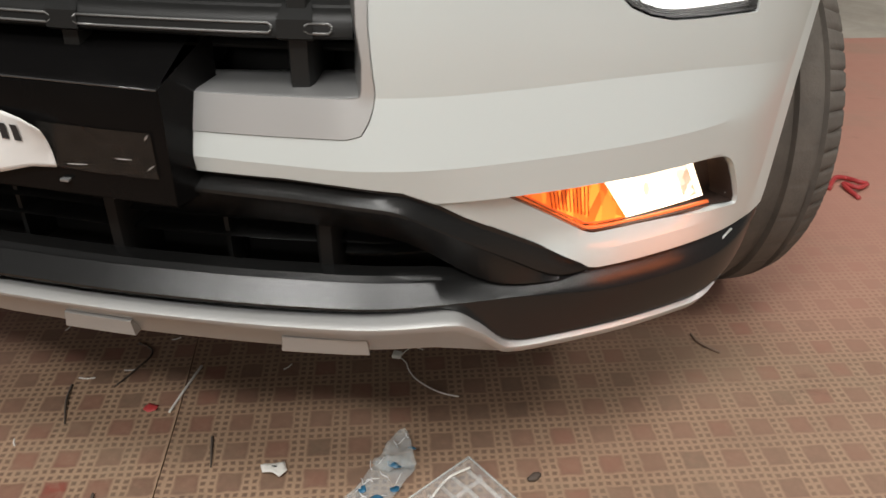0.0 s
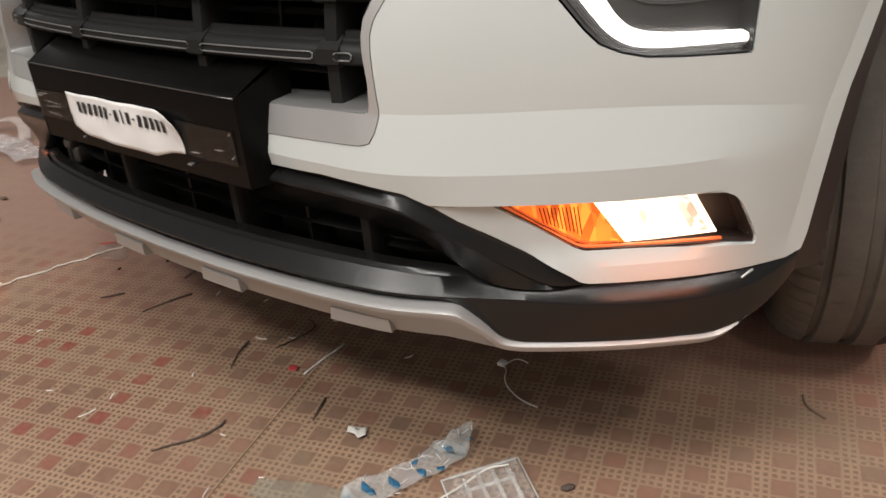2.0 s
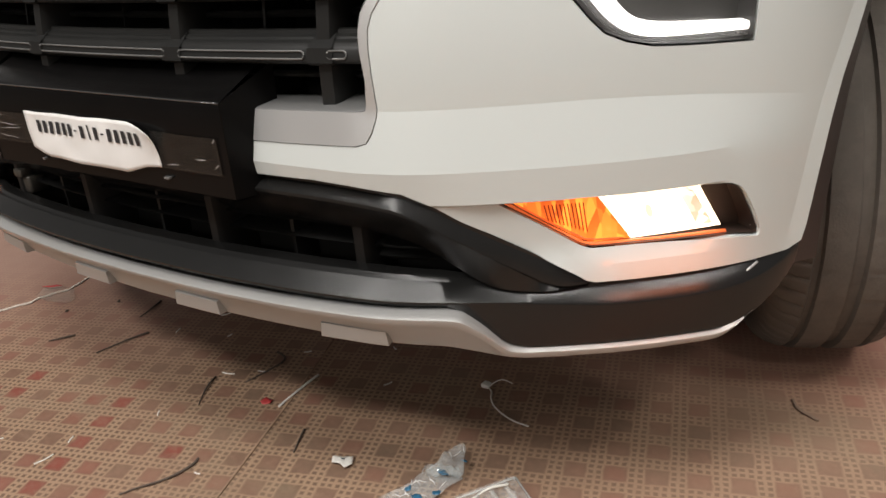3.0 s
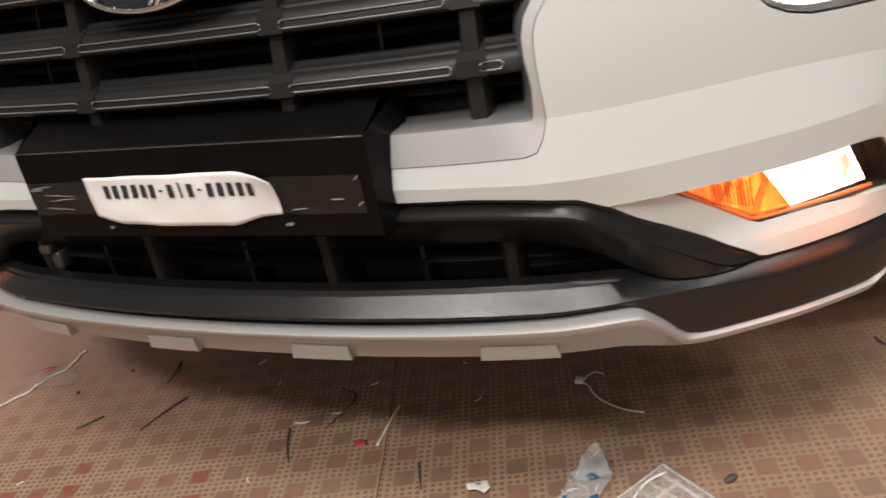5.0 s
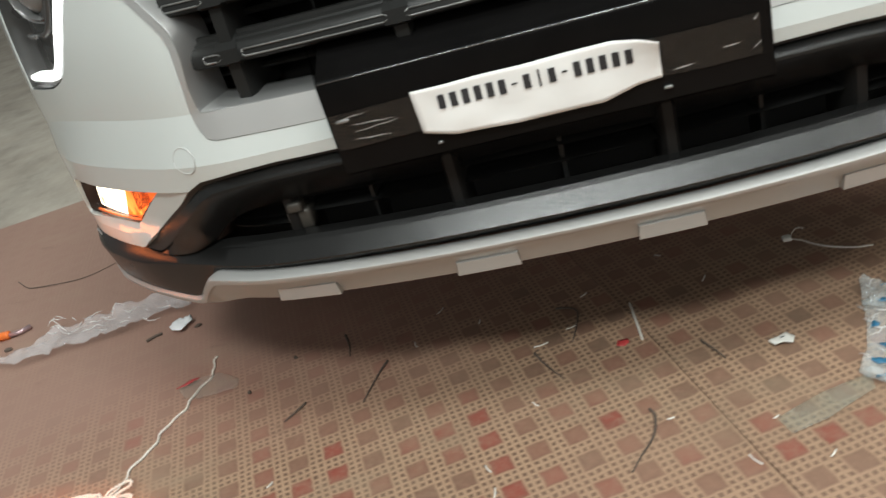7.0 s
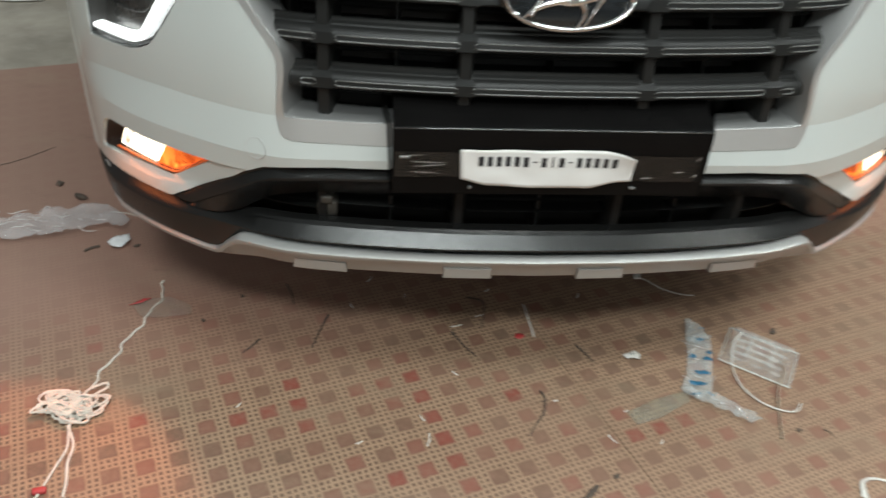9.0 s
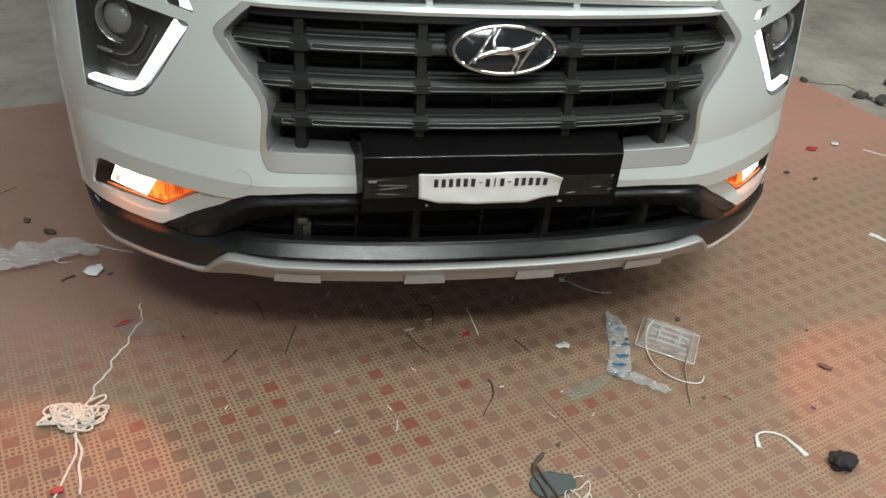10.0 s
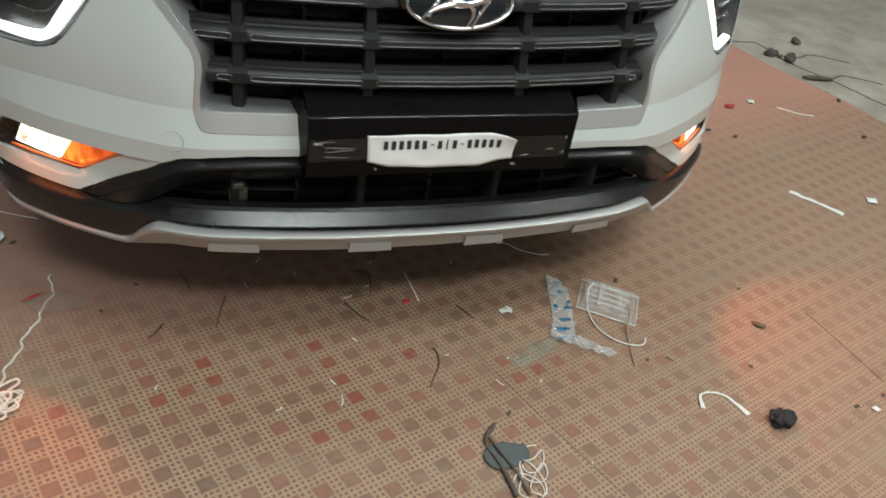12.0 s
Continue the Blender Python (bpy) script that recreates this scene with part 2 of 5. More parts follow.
def panel(outline, holes=(), relief=lambda u, z: 0.0, thick=0.012, step=0.016, both=True, lines=()):
    """A sheet of the car's skin inside an outline of (u, z), with openings, turned in along its rims."""
    from mathutils.geometry import delaunay_2d_cdt
    rings = [dense(outline, step)] + [dense(h, step) for h in holes]
    pts, edges = [], []
    for ring in rings:
        k = len(pts)
        pts += ring
        edges += [(k + i, k + (i + 1) % len(ring)) for i in range(len(ring))]
    for u0, u1, zf in lines:
        us = np.linspace(u0, u1, int((u1 - u0) / step) + 1)
        k = len(pts)
        pts += [(u, zf(u)) for u in us]
        edges += [(k + i, k + i + 1) for i in range(len(us) - 1)]
    arr = np.array(pts)
    lo, hi = arr.min(0), arr.max(0)
    for u in np.arange(lo[0] + step / 2, hi[0], step):
        for z in np.arange(lo[1] + step / 2, hi[1], step):
            if inside(rings[0], u, z) and not any(inside(h, u, z) for h in rings[1:]) and ((arr - (u, z)) ** 2).sum(1).min() > (0.5 * step) ** 2:
                pts.append((u, z))
    vs, _, fs, *_ = delaunay_2d_cdt([Vector(p) for p in pts], edges, [], 0, 1e-6)
    bm = bmesh.new()
    flat = {}
    for sign in ((1, -1) if both else (1,)):
        made = []
        for v in vs:
            p = skin(max(v.x, 0), v.y, relief(v.x, v.y))
            made.append(bm.verts.new((sign * p.x, p.y, p.z)))
            flat[made[-1]] = (v.x, v.y)
        for f in fs:
            c = sum((vs[i] for i in f), Vector((0, 0))) / len(f)
            if inside(rings[0], c.x, c.y) and not any(inside(h, c.x, c.y) for h in rings[1:]):
                ids = [made[i] for i in f]
                bm.faces.new(ids if sign > 0 else ids[::-1])
    for e in bm.edges:
        (ua, za), (ub, zb) = flat[e.verts[0]], flat[e.verts[1]]
        if any(u0 - .001 <= min(ua, ub) and max(ua, ub) <= u1 + .001 and abs(zf(ua) - za) < 4e-4 and abs(zf(ub) - zb) < 4e-4 for u0, u1, zf in lines):
            e.smooth = False
    loose = [v for v in bm.verts if not v.link_faces]
    bmesh.ops.delete(bm, geom=loose, context="VERTS")
    bmesh.ops.remove_doubles(bm, verts=[v for v in bm.verts if abs(v.co.x) < 1e-4], dist=1e-4)
    bmesh.ops.recalc_face_normals(bm, faces=bm.faces[:])
    bm.normal_update()
    rim = [e for e in bm.edges if e.is_boundary]
    rim_normal = {}
    for v in {v for e in rim for v in e.verts}:
        u, z = flat[v]
        u = max(u, 1e-3) * (1 if v.co.x >= 0 else -1)
        rim_normal[v] = v.normal * (1 if v.normal.dot(skin(u, z, .01) - skin(u, z, 0)) >= 0 else -1)
    where = {v.co.to_tuple(6): k for v, k in rim_normal.items()}
    got = bmesh.ops.extrude_edge_only(bm, edges=rim)
    for g in got["geom"]:
        if isinstance(g, bmesh.types.BMVert):
            nrm = where.get(g.co.to_tuple(6))
            if nrm is not None:
                g.co -= nrm * thick
    for e in rim:
        e.smooth = False
    bmesh.ops.recalc_face_normals(bm, faces=bm.faces[:])
    crease(bm, 40)
    return bm


def loft(rows, mirror=False, close=False):
    """A skin over rows of points, all of one length. mirror: the other half of the car as well."""
    bm = bmesh.new()
    for s in ((1, -1) if mirror else (1,)):
        grid = [[bm.verts.new((s * p[0], p[1], p[2])) for p in row] for row in rows]
        for a, b in zip(grid, grid[1:]):
            for i in range(len(a) - (0 if close else 1)):
                j = (i + 1) % len(a)
                q = [a[i], a[j], b[j], b[i]]
                if len({tuple(v.co) for v in q}) == 4:
                    bm.faces.new(q if s > 0 else q[::-1])
    if mirror:
        bmesh.ops.remove_doubles(bm, verts=[v for v in bm.verts if abs(v.co.x) < 1e-4], dist=1e-4)
    crease(bm)
    return bm


def rail(us, keys, d, soft=2, back=lambda u: 0.0):
    """Points of the skin over the stations us; keys: (u, z) or (u, z, d); back(u): how far they are all drawn in."""
    k = np.array([(*q, d)[:3] if len(q) == 2 else q for q in keys], float)
    z, dd = np.interp(us, k[:, 0], k[:, 1]), np.interp(us, k[:, 0], k[:, 2])
    for _ in range(soft):
        z[1:-1] = (z[:-2] + 2 * z[1:-1] + z[2:]) / 4
        dd[1:-1] = (dd[:-2] + 2 * dd[1:-1] + dd[2:]) / 4
    return [skin(u, a, b - back(u)) for u, a, b in zip(us, z, dd)]


def thing(name, label, category, at=(0, 0, 0), group="", kind=""):
    ob = new(name)
    ob.location = at
    return tagged(ob, label, category, group, kind)


def box(bm, x0, x1, y0, y1, z0, z1, bevel=0.0):
    m = Matrix.Translation(((x0 + x1) / 2, (y0 + y1) / 2, (z0 + z1) / 2)) @ Matrix.Diagonal((x1 - x0, y1 - y0, z1 - z0, 1))
    got = bmesh.ops.create_cube(bm, size=1, matrix=m)
    if bevel:
        es = list({e for v in got["verts"] for e in v.link_edges})
        bmesh.ops.bevel(bm, geom=es, offset=bevel, segments=2, profile=0.5, affect="EDGES")
    return bm


def tube(points, radius, sides=8, taper=None, cyclic=False, flat=1.0):
    """A round bar along a line of points."""
    p = [Vector(q) for q in points]
    bm = bmesh.new()
    rings = []
    for i, q in enumerate(p):
        t = (p[min(i + 1, len(p) - 1)] - p[max(i - 1, 0)]).normalized()
        a = t.cross(Vector((0, 0, 1)))
        a = a.normalized() if a.length > 1e-3 else Vector((1, 0, 0))
        b = t.cross(a)
        r = radius * (taper(i / (len(p) - 1)) if taper else 1)
        rings.append([bm.verts.new(q + a * r * math.cos(2 * math.pi * k / sides) + b * r * flat * math.sin(2 * math.pi * k / sides)) for k in range(sides)])
    for a, b in zip(rings, rings[1:]):
        for k in range(sides):
            bm.faces.new((a[k], a[(k + 1) % sides], b[(k + 1) % sides], b[k]))
    bm.faces.new(rings[0])
    bm.faces.new(rings[-1][::-1])
    return bm


def smooth_line(points, n=8):
    p = np.array(points, float)
    q = np.vstack([2 * p[0] - p[1], p, 2 * p[-1] - p[-2]])
    out = []
    for i in range(1, len(q) - 2):
        a, b, c, d = q[i - 1:i + 3]
        for k in range(n):
            t = k / n
            out.append(.5 * (2 * b + (c - a) * t + (2 * a - 5 * b + 4 * c - d) * t * t + (3 * b - a - 3 * c + d) * t ** 3))
    out.append(p[-1])
    return [Vector(v) for v in out]


def patch(outline, height, step=0.012, thick=0.001):
    """A thin crumpled sheet lying on the floor inside an outline of (x, y); height(x, y) gives its lift."""
    from mathutils.geometry import delaunay_2d_cdt
    ring = dense(outline, step)
    pts, edges = list(ring), [(i, (i + 1) % len(ring)) for i in range(len(ring))]
    arr = np.array(ring)
    lo, hi = arr.min(0), arr.max(0)
    for x in np.arange(lo[0], hi[0], step):
        for y in np.arange(lo[1], hi[1], step):
            if inside(ring, x, y) and ((arr - (x, y)) ** 2).sum(1).min() > (0.5 * step) ** 2:
                pts.append((x, y))
    vs, _, fs, *_ = delaunay_2d_cdt([Vector(p) for p in pts], edges, [], 0, 1e-6)
    bm = bmesh.new()
    made = [bm.verts.new((v.x, v.y, height(v.x, v.y))) for v in vs]
    for f in fs:
        c = sum((vs[i] for i in f), Vector((0, 0))) / len(f)
        if inside(ring, c.x, c.y):
            bm.faces.new([made[i] for i in f])
    bmesh.ops.delete(bm, geom=[v for v in bm.verts if not v.link_faces], context="VERTS")
    low = bmesh.ops.extrude_face_region(bm, geom=bm.faces[:])["geom"]
    for g in low:
        if isinstance(g, bmesh.types.BMVert):
            g.co.z += thick
    bmesh.ops.recalc_face_normals(bm, faces=bm.faces[:])
    return bm


# ---------------------------------------------------------------- ground and floor covering
GRID_TURN = math.atan2(0.016, 0.0535)
CELL = 0.0557
# squares of the print that kept their strong red, and those half faded, by column and row
RED_SQUARES = ((-4, 4), (-4, 3), (-5, 3), (-9, 4), (0, 3), (0, 2), (0, 1), (0, 0), (0, -1), (-2, -1), (0, -2), (6, -2), (7, -2), (8, -2), (6, -1), (3, 1), (-10, 8), (-10, 9))
FADED_SQUARES = ((-6, 3), (-1, -1), (-1, 3), (-2, 3), (-1, 0), (-4, 2), (-3, -1), (-6, 2), (-1, 4), (-2, 2), (9, -2), (9, -3), (3, -3))


def vinyl_material():
    """Printed vinyl: rows of brown and red squares on a pale mesh of fine dots, dusty and worn."""
    m = bpy.data.materials.new("printed_vinyl_floor")
    m.use_nodes = True
    n, l = m.node_tree.nodes, m.node_tree.links
    b = n["Principled BSDF"]
    tc = n.new("ShaderNodeTexCoord")
    mp = n.new("ShaderNodeMapping")
    mp.vector_type = "TEXTURE"
    mp.inputs["Location"].default_value = (-0.1486, -0.1084, 0)
    mp.inputs["Rotation"].default_value = (0, 0, 0.3215)
    mp.inputs["Scale"].default_value = (0.0554, CELL, 1)
    l.new(tc.outputs["Object"], mp.inputs["Vector"])

    def vec(op, a, bb=None, val=None):
        k = n.new("ShaderNodeVectorMath")
        k.operation = op
        l.new(a, k.inputs[0])
        if bb is not None:
            l.new(bb, k.inputs[1])
        elif val is not None:
            k.inputs[1].default_value = val
        return k.outputs[0]

    def num(op, a, bb):
        k = n.new("ShaderNodeMath")
        k.operation = op
        for i, q in enumerate((a, bb)):
            if isinstance(q, (int, float)):
                k.inputs[i].default_value = q
            else:
                l.new(q, k.inputs[i])
        return k.outputs[0]

    def reach(v, half, soft):
        """1 where both parts of a centred cell place lie within half."""
        s = n.new("ShaderNodeSeparateXYZ")
        l.new(v, s.inputs[0])
        far = num("MAXIMUM", s.outputs[0], s.outputs[1])
        r = n.new("ShaderNodeMapRange")
        r.inputs[1].default_value, r.inputs[2].default_value = half + soft, half - soft
        l.new(far, r.inputs[0])
        return r.outputs[0]

    wob = n.new("ShaderNodeTexNoise")
    wob.inputs["Scale"].default_value, wob.inputs["Detail"].default_value = 60, 2
    l.new(tc.outputs["Object"], wob.inputs["Vector"])
    shift = vec("SCALE", vec("SUBTRACT", wob.outputs["Color"], val=(0.5, 0.5, 0.5)))
    shift.node.inputs["Scale"].default_value = 0.10
    place = vec("ADD", mp.outputs[0], shift)
    cell = vec("ADD", place, val=(0.5, 0.5, 0))
    ids = vec("FLOOR", cell)
    off = vec("ABSOLUTE", vec("SUBTRACT", vec("FRACTION", cell), val=(0.5, 0.5, 0)))
    square = reach(off, 0.278, 0.035)
    heart = reach(off, 0.225, 0.07)
    fine = vec("SCALE", cell)
    fine.node.inputs["Scale"].default_value = 5.0
    dot_off = vec("ABSOLUTE", vec("SUBTRACT", vec("FRACTION", fine), val=(0.5, 0.5, 0)))
    dots = reach(dot_off, 0.275, 0.09)

    rnd = n.new("ShaderNodeTexWhiteNoise")
    rnd.noise_dimensions = "2D"
    l.new(ids, rnd.inputs["Vector"])
    zone = n.new("ShaderNodeTexNoise")
    zone.inputs["Scale"].default_value, zone.inputs["Detail"].default_value = 2.6, 2
    l.new(tc.outputs["Object"], zone.inputs["Vector"])
    pick = num("ADD", num("MULTIPLY", rnd.outputs["Value"], 0.50), num("MULTIPLY", zone.outputs["Fac"], 0.46))
    place_id = vec("MULTIPLY", ids, val=(1, 1, 0))
    for cells, weight in ((RED_SQUARES, 0.62), (FADED_SQUARES, 0.30)):
        for i, j in cells:
            k = n.new("ShaderNodeVectorMath")
            k.operation = "DISTANCE"
            l.new(place_id, k.inputs[0])
            k.inputs[1].default_value = (i, j, 0)
            pick = num("ADD", pick, num("MULTIPLY", num("LESS_THAN", k.outputs["Value"], 0.5), weight))
    ramp = n.new("ShaderNodeValToRGB")
    e = ramp.color_ramp.elements
    e[0].position, e[0].color = 0.20, (0.112, 0.092, 0.064, 1)
    e[1].position, e[1].color = 1.0, (0.185, 0.037, 0.028, 1)
    mid = e.new(0.55)
    mid.color = (0.168, 0.100, 0.071, 1)
    mid = e.new(0.76)
    mid.color = (0.190, 0.082, 0.060, 1)
    l.new(pick, ramp.inputs[0])

    def mix(f, a, c):
        k = n.new("ShaderNodeMix")
        k.data_type = "RGBA"
        if isinstance(f, (int, float)):
            k.inputs[0].default_value = f
        else:
            l.new(f, k.inputs[0])
        for i, q in ((6, a), (7, c)):
            if isinstance(q, tuple):
                k.inputs[i].default_value = q
            else:
                l.new(q, k.inputs[i])
        return k.outputs[2]

    mesh = mix(dots, (0.310, 0.242, 0.166, 1), (0.088, 0.066, 0.046, 1))
    mott = n.new("ShaderNodeTexNoise")
    mott.inputs["Scale"].default_value, mott.inputs["Detail"].default_value, mott.inputs["Roughness"].default_value = 110, 5, 0.7
    l.new(tc.outputs["Object"], mott.inputs["Vector"])
    blot = n.new("ShaderNodeMapRange")
    blot.inputs[1].default_value, blot.inputs[2].default_value, blot.inputs[4].default_value = 0.42, 0.80, 0.22
    l.new(mott.outputs["Fac"], blot.inputs[0])
    tile = mix(heart, mix(0.45, ramp.outputs[0], (0.070, 0.048, 0.036, 1)), ramp.outputs[0])
    pale = n.new("ShaderNodeTexNoise")
    pale.inputs["Scale"].default_value, pale.inputs["Detail"].default_value, pale.inputs["Roughness"].default_value = 75, 4, 0.6
    l.new(tc.outputs["Object"], pale.inputs["Vector"])
    pr = n.new("ShaderNodeMapRange")
    pr.inputs[1].default_value, pr.inputs[2].default_value, pr.inputs[4].default_value = 0.44, 0.72, 0.5
    l.new(pale.outputs["Fac"], pr.inputs[0])
    tile = mix(pr.outputs[0], tile, (0.215, 0.140, 0.105, 1))
    base = mix(square, mesh, tile)
    base = mix(blot.outputs[0], base, (0.200, 0.148, 0.106, 1))
    # trodden grime in streaks and specks, and pale scuffs inside the squares
    grime = n.new("ShaderNodeTexNoise")
    grime.inputs["Scale"].default_value, grime.inputs["Detail"].default_value, grime.inputs["Roughness"].default_value = 10, 9, 0.74
    l.new(tc.outputs["Object"], grime.inputs["Vector"])
    gr = n.new("ShaderNodeMapRange")
    gr.inputs[1].default_value, gr.inputs[2].default_value, gr.inputs[4].default_value = 0.48, 0.72, 0.42
    l.new(grime.outputs["Fac"], gr.inputs[0])
    base = mix(gr.outputs[0], base, (0.145, 0.110, 0.078, 1))
    scuff = n.new("ShaderNodeTexNoise")
    scuff.inputs["Scale"].default_value, scuff.inputs["Detail"].default_value, scuff.inputs["Roughness"].default_value = 48, 7, 0.75
    l.new(tc.outputs["Object"], scuff.inputs["Vector"])
    sc = n.new("ShaderNodeMapRange")
    sc.inputs[1].default_value, sc.inputs[2].default_value, sc.inputs[4].default_value = 0.54, 0.75, 0.32
    l.new(scuff.outputs["Fac"], sc.inputs[0])
    base = mix(sc.outputs[0], base, (0.31, 0.25, 0.185, 1))
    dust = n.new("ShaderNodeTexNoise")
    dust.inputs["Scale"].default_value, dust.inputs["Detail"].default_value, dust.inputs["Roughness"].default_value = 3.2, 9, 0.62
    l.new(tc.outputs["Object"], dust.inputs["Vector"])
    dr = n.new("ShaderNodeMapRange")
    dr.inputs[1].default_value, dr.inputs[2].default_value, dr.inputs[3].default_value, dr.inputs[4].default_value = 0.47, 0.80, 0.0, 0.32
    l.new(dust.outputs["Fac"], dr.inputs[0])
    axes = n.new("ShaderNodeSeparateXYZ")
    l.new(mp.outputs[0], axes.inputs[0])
    # Dust grows paler towards the right; the ramp also paints in that side's brighter light.
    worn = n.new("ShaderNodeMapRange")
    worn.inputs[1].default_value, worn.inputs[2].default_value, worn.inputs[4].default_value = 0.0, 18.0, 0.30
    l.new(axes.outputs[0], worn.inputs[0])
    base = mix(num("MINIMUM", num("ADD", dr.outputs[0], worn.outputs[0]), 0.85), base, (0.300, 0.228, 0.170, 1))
    # dried greenish mud in smears, thinned out over the print
    mud = n.new("ShaderNodeTexNoise")
    mud.inputs["Scale"].default_value, mud.inputs["Detail"].default_value, mud.inputs["Roughness"].default_value = 4.3, 8, 0.68
    stretch = n.new("ShaderNodeMapping")
    stretch.inputs["Location"].default_value, stretch.inputs["Rotation"].default_value, stretch.inputs["Scale"].default_value = (3.1, 1.7, 0), (0, 0, 0.5), (0.55, 1.3, 1)
    l.new(tc.outputs["Object"], stretch.inputs["Vector"])
    l.new(stretch.outputs[0], mud.inputs["Vector"])
    mr = n.new("ShaderNodeMapRange")
    mr.inputs[1].default_value, mr.inputs[2].default_value, mr.inputs[4].default_value = 0.52, 0.70, 0.60
    l.new(mud.outputs["Fac"], mr.inputs[0])
    base = mix(mr.outputs[0], base, (0.225, 0.200, 0.145, 1))
    # soot and tyre dirt in small dark spots
    soot = n.new("ShaderNodeTexNoise")
    soot.inputs["Scale"].default_value, soot.inputs["Detail"].default_value, soot.inputs["Roughness"].default_value = 7.5, 9, 0.75
    l.new(stretch.outputs[0], soot.inputs["Vector"])
    sr = n.new("ShaderNodeMapRange")
    sr.inputs[1].default_value, sr.inputs[2].default_value, sr.inputs[4].default_value = 0.60, 0.74, 0.60
    l.new(soot.outputs["Fac"], sr.inputs[0])
    base = mix(sr.outputs[0], base, (0.075, 0.055, 0.042, 1))
    tint = n.new("ShaderNodeTexNoise")
    tint.inputs["Scale"].default_value, tint.inputs["Detail"].default_value = 1.1, 3
    l.new(tc.outputs["Object"], tint.inputs["Vector"])
    base = mix(num("MULTIPLY", tint.outputs["Fac"], 0.22), base, (0.36, 0.200, 0.155, 1))
    # the covering turns to plain faded red towards its far edge
    sep = n.new("ShaderNodeSeparateXYZ")
    l.new(mp.outputs[0], sep.inputs[0])
    edge = n.new("ShaderNodeMapRange")
    edge.inputs[1].default_value, edge.inputs[2].default_value, edge.inputs[4].default_value = 8.5, 16.5, 0.88
    l.new(num("ADD", sep.outputs[1], num("MULTIPLY", tint.outputs["Fac"], 8.0)), edge.inputs[0])
    side = n.new("ShaderNodeMapRange")
    side.inputs[1].default_value, side.inputs[2].default_value = -12.0, 14.0
    l.new(sep.outputs[0], side.inputs[0])
    faded = mix(side.outputs[0], (0.270, 0.190, 0.160, 1), (0.400, 0.225, 0.182, 1))
    plain = mix(mr.outputs[0], faded, (0.30, 0.235, 0.185, 1))
    plain = mix(sr.outputs[0], plain, (0.15, 0.10, 0.082, 1))
    base = mix(edge.outputs[0], base, plain)
    base = vec("MULTIPLY", base, val=(1.09, 0.955, 0.89))
    l.new(base, b.inputs["Base Color"])
    rr = n.new("ShaderNodeMapRange")
    rr.inputs[3].default_value, rr.inputs[4].default_value = 0.45, 0.75
    l.new(dust.outputs["Fac"], rr.inputs[0])
    l.new(rr.outputs[0], b.inputs["Roughness"])
    b.inputs["Specular IOR Level"].default_value = 0.35
    hgt = num("SUBTRACT", num("MULTIPLY", dust.outputs["Fac"], 0.6), num("MULTIPLY", num("MULTIPLY", dots, num("SUBTRACT", 1.0, square)), 0.4))
    bp = n.new("ShaderNodeBump")
    bp.inputs["Strength"].default_value, bp.inputs["Distance"].default_value = 0.35, 0.002
    l.new(hgt, bp.inputs["Height"])
    l.new(bp.outputs[0], b.inputs["Normal"])
    return m


VINYL = vinyl_material()
EARTH = mat("dusty_concrete_yard", (0.30, 0.262, 0.215), 0.9, vary=0.55, scale=5.5, grain=0.8, grain_scale=38, dirt=(0.47, 0.425, 0.36), dirt_amount=0.85, dirt_scale=2.6)

bm = bmesh.new()
bmesh.ops.create_grid(bm, x_segments=4, y_segments=4, size=400, matrix=Matrix.Translation((0, 0, -0.006)))
tagged(part("ground", bm, EARTH, None), "dusty grey concrete yard round the floor covering", "ground", kind="structure")


def from_grid(a, b):
    """World place of a along and b across the floor covering."""
    c, s = math.cos(GRID_TURN), math.sin(GRID_TURN)
    return a * c - b * s, a * s + b * c


def seam(b, gap):
    """Where along a the two widths of vinyl meet."""
    return 0.121 - 0.048 * b + 0.0025 * math.sin(b * 9) + gap


def vinyl_sheet(left, right, b0, b1):
    """One width of vinyl between two edges, each a function of b, with a wavering cut edge that curls a little."""
    bm = bmesh.new()
    na, nb = max(4, int((right(0) - left(0)) / 0.12)), 96
    across = [0, .003, .009] + [i / na for i in range(1, na)] + [-.009, -.003, 0]
    grid = []
    for i, k in enumerate(across):
        near_left, near_right = i < 3, i > na + 1
        row = []
        for j in range(nb + 1):
            b = b0 + (b1 - b0) * j / nb
            a = left(b) + k if near_left else right(b) + k if near_right else left(b) + (right(b) - left(b)) * k
            if (near_left or near_right) and abs(a) > 1.5:
                a += 0.024 * noise.noise(Vector((left(0) * 7, b * 3.1, 1)))
            if j in (0, nb):
                b += 0.015 * noise.noise(Vector((a * 3, b0, 5)))
            curl = 0.0016 + 0.0024 * abs(noise.noise(Vector((left(0) * 3, b * 5.0, 2))))
            x, y = from_grid(a, b)
            row.append((x, y, {0: curl, .003: curl * .8}.get(abs(k), 0.0) if near_left or near_right else 0.0))
        grid.append(row)
    top = [[bm.verts.new(p) for p in r] for r in grid]
    for r, q in zip(top, top[1:]):
        for j in range(nb):
            bm.faces.new((r[j], q[j], q[j + 1], r[j + 1]))
    bmesh.ops.recalc_face_normals(bm, faces=bm.faces[:])
    if bm.faces[:][0].normal.z < 0:
        bmesh.ops.reverse_faces(bm, faces=bm.faces[:])
    edge = [e for e in bm.edges if e.is_boundary]
    got = bmesh.ops.extrude_edge_only(bm, edges=edge)
    for g in got["geom"]:
        if isinstance(g, bmesh.types.BMVert):
            g.co.z = -0.0055
    for e in edge:
        e.smooth = False
    return bm


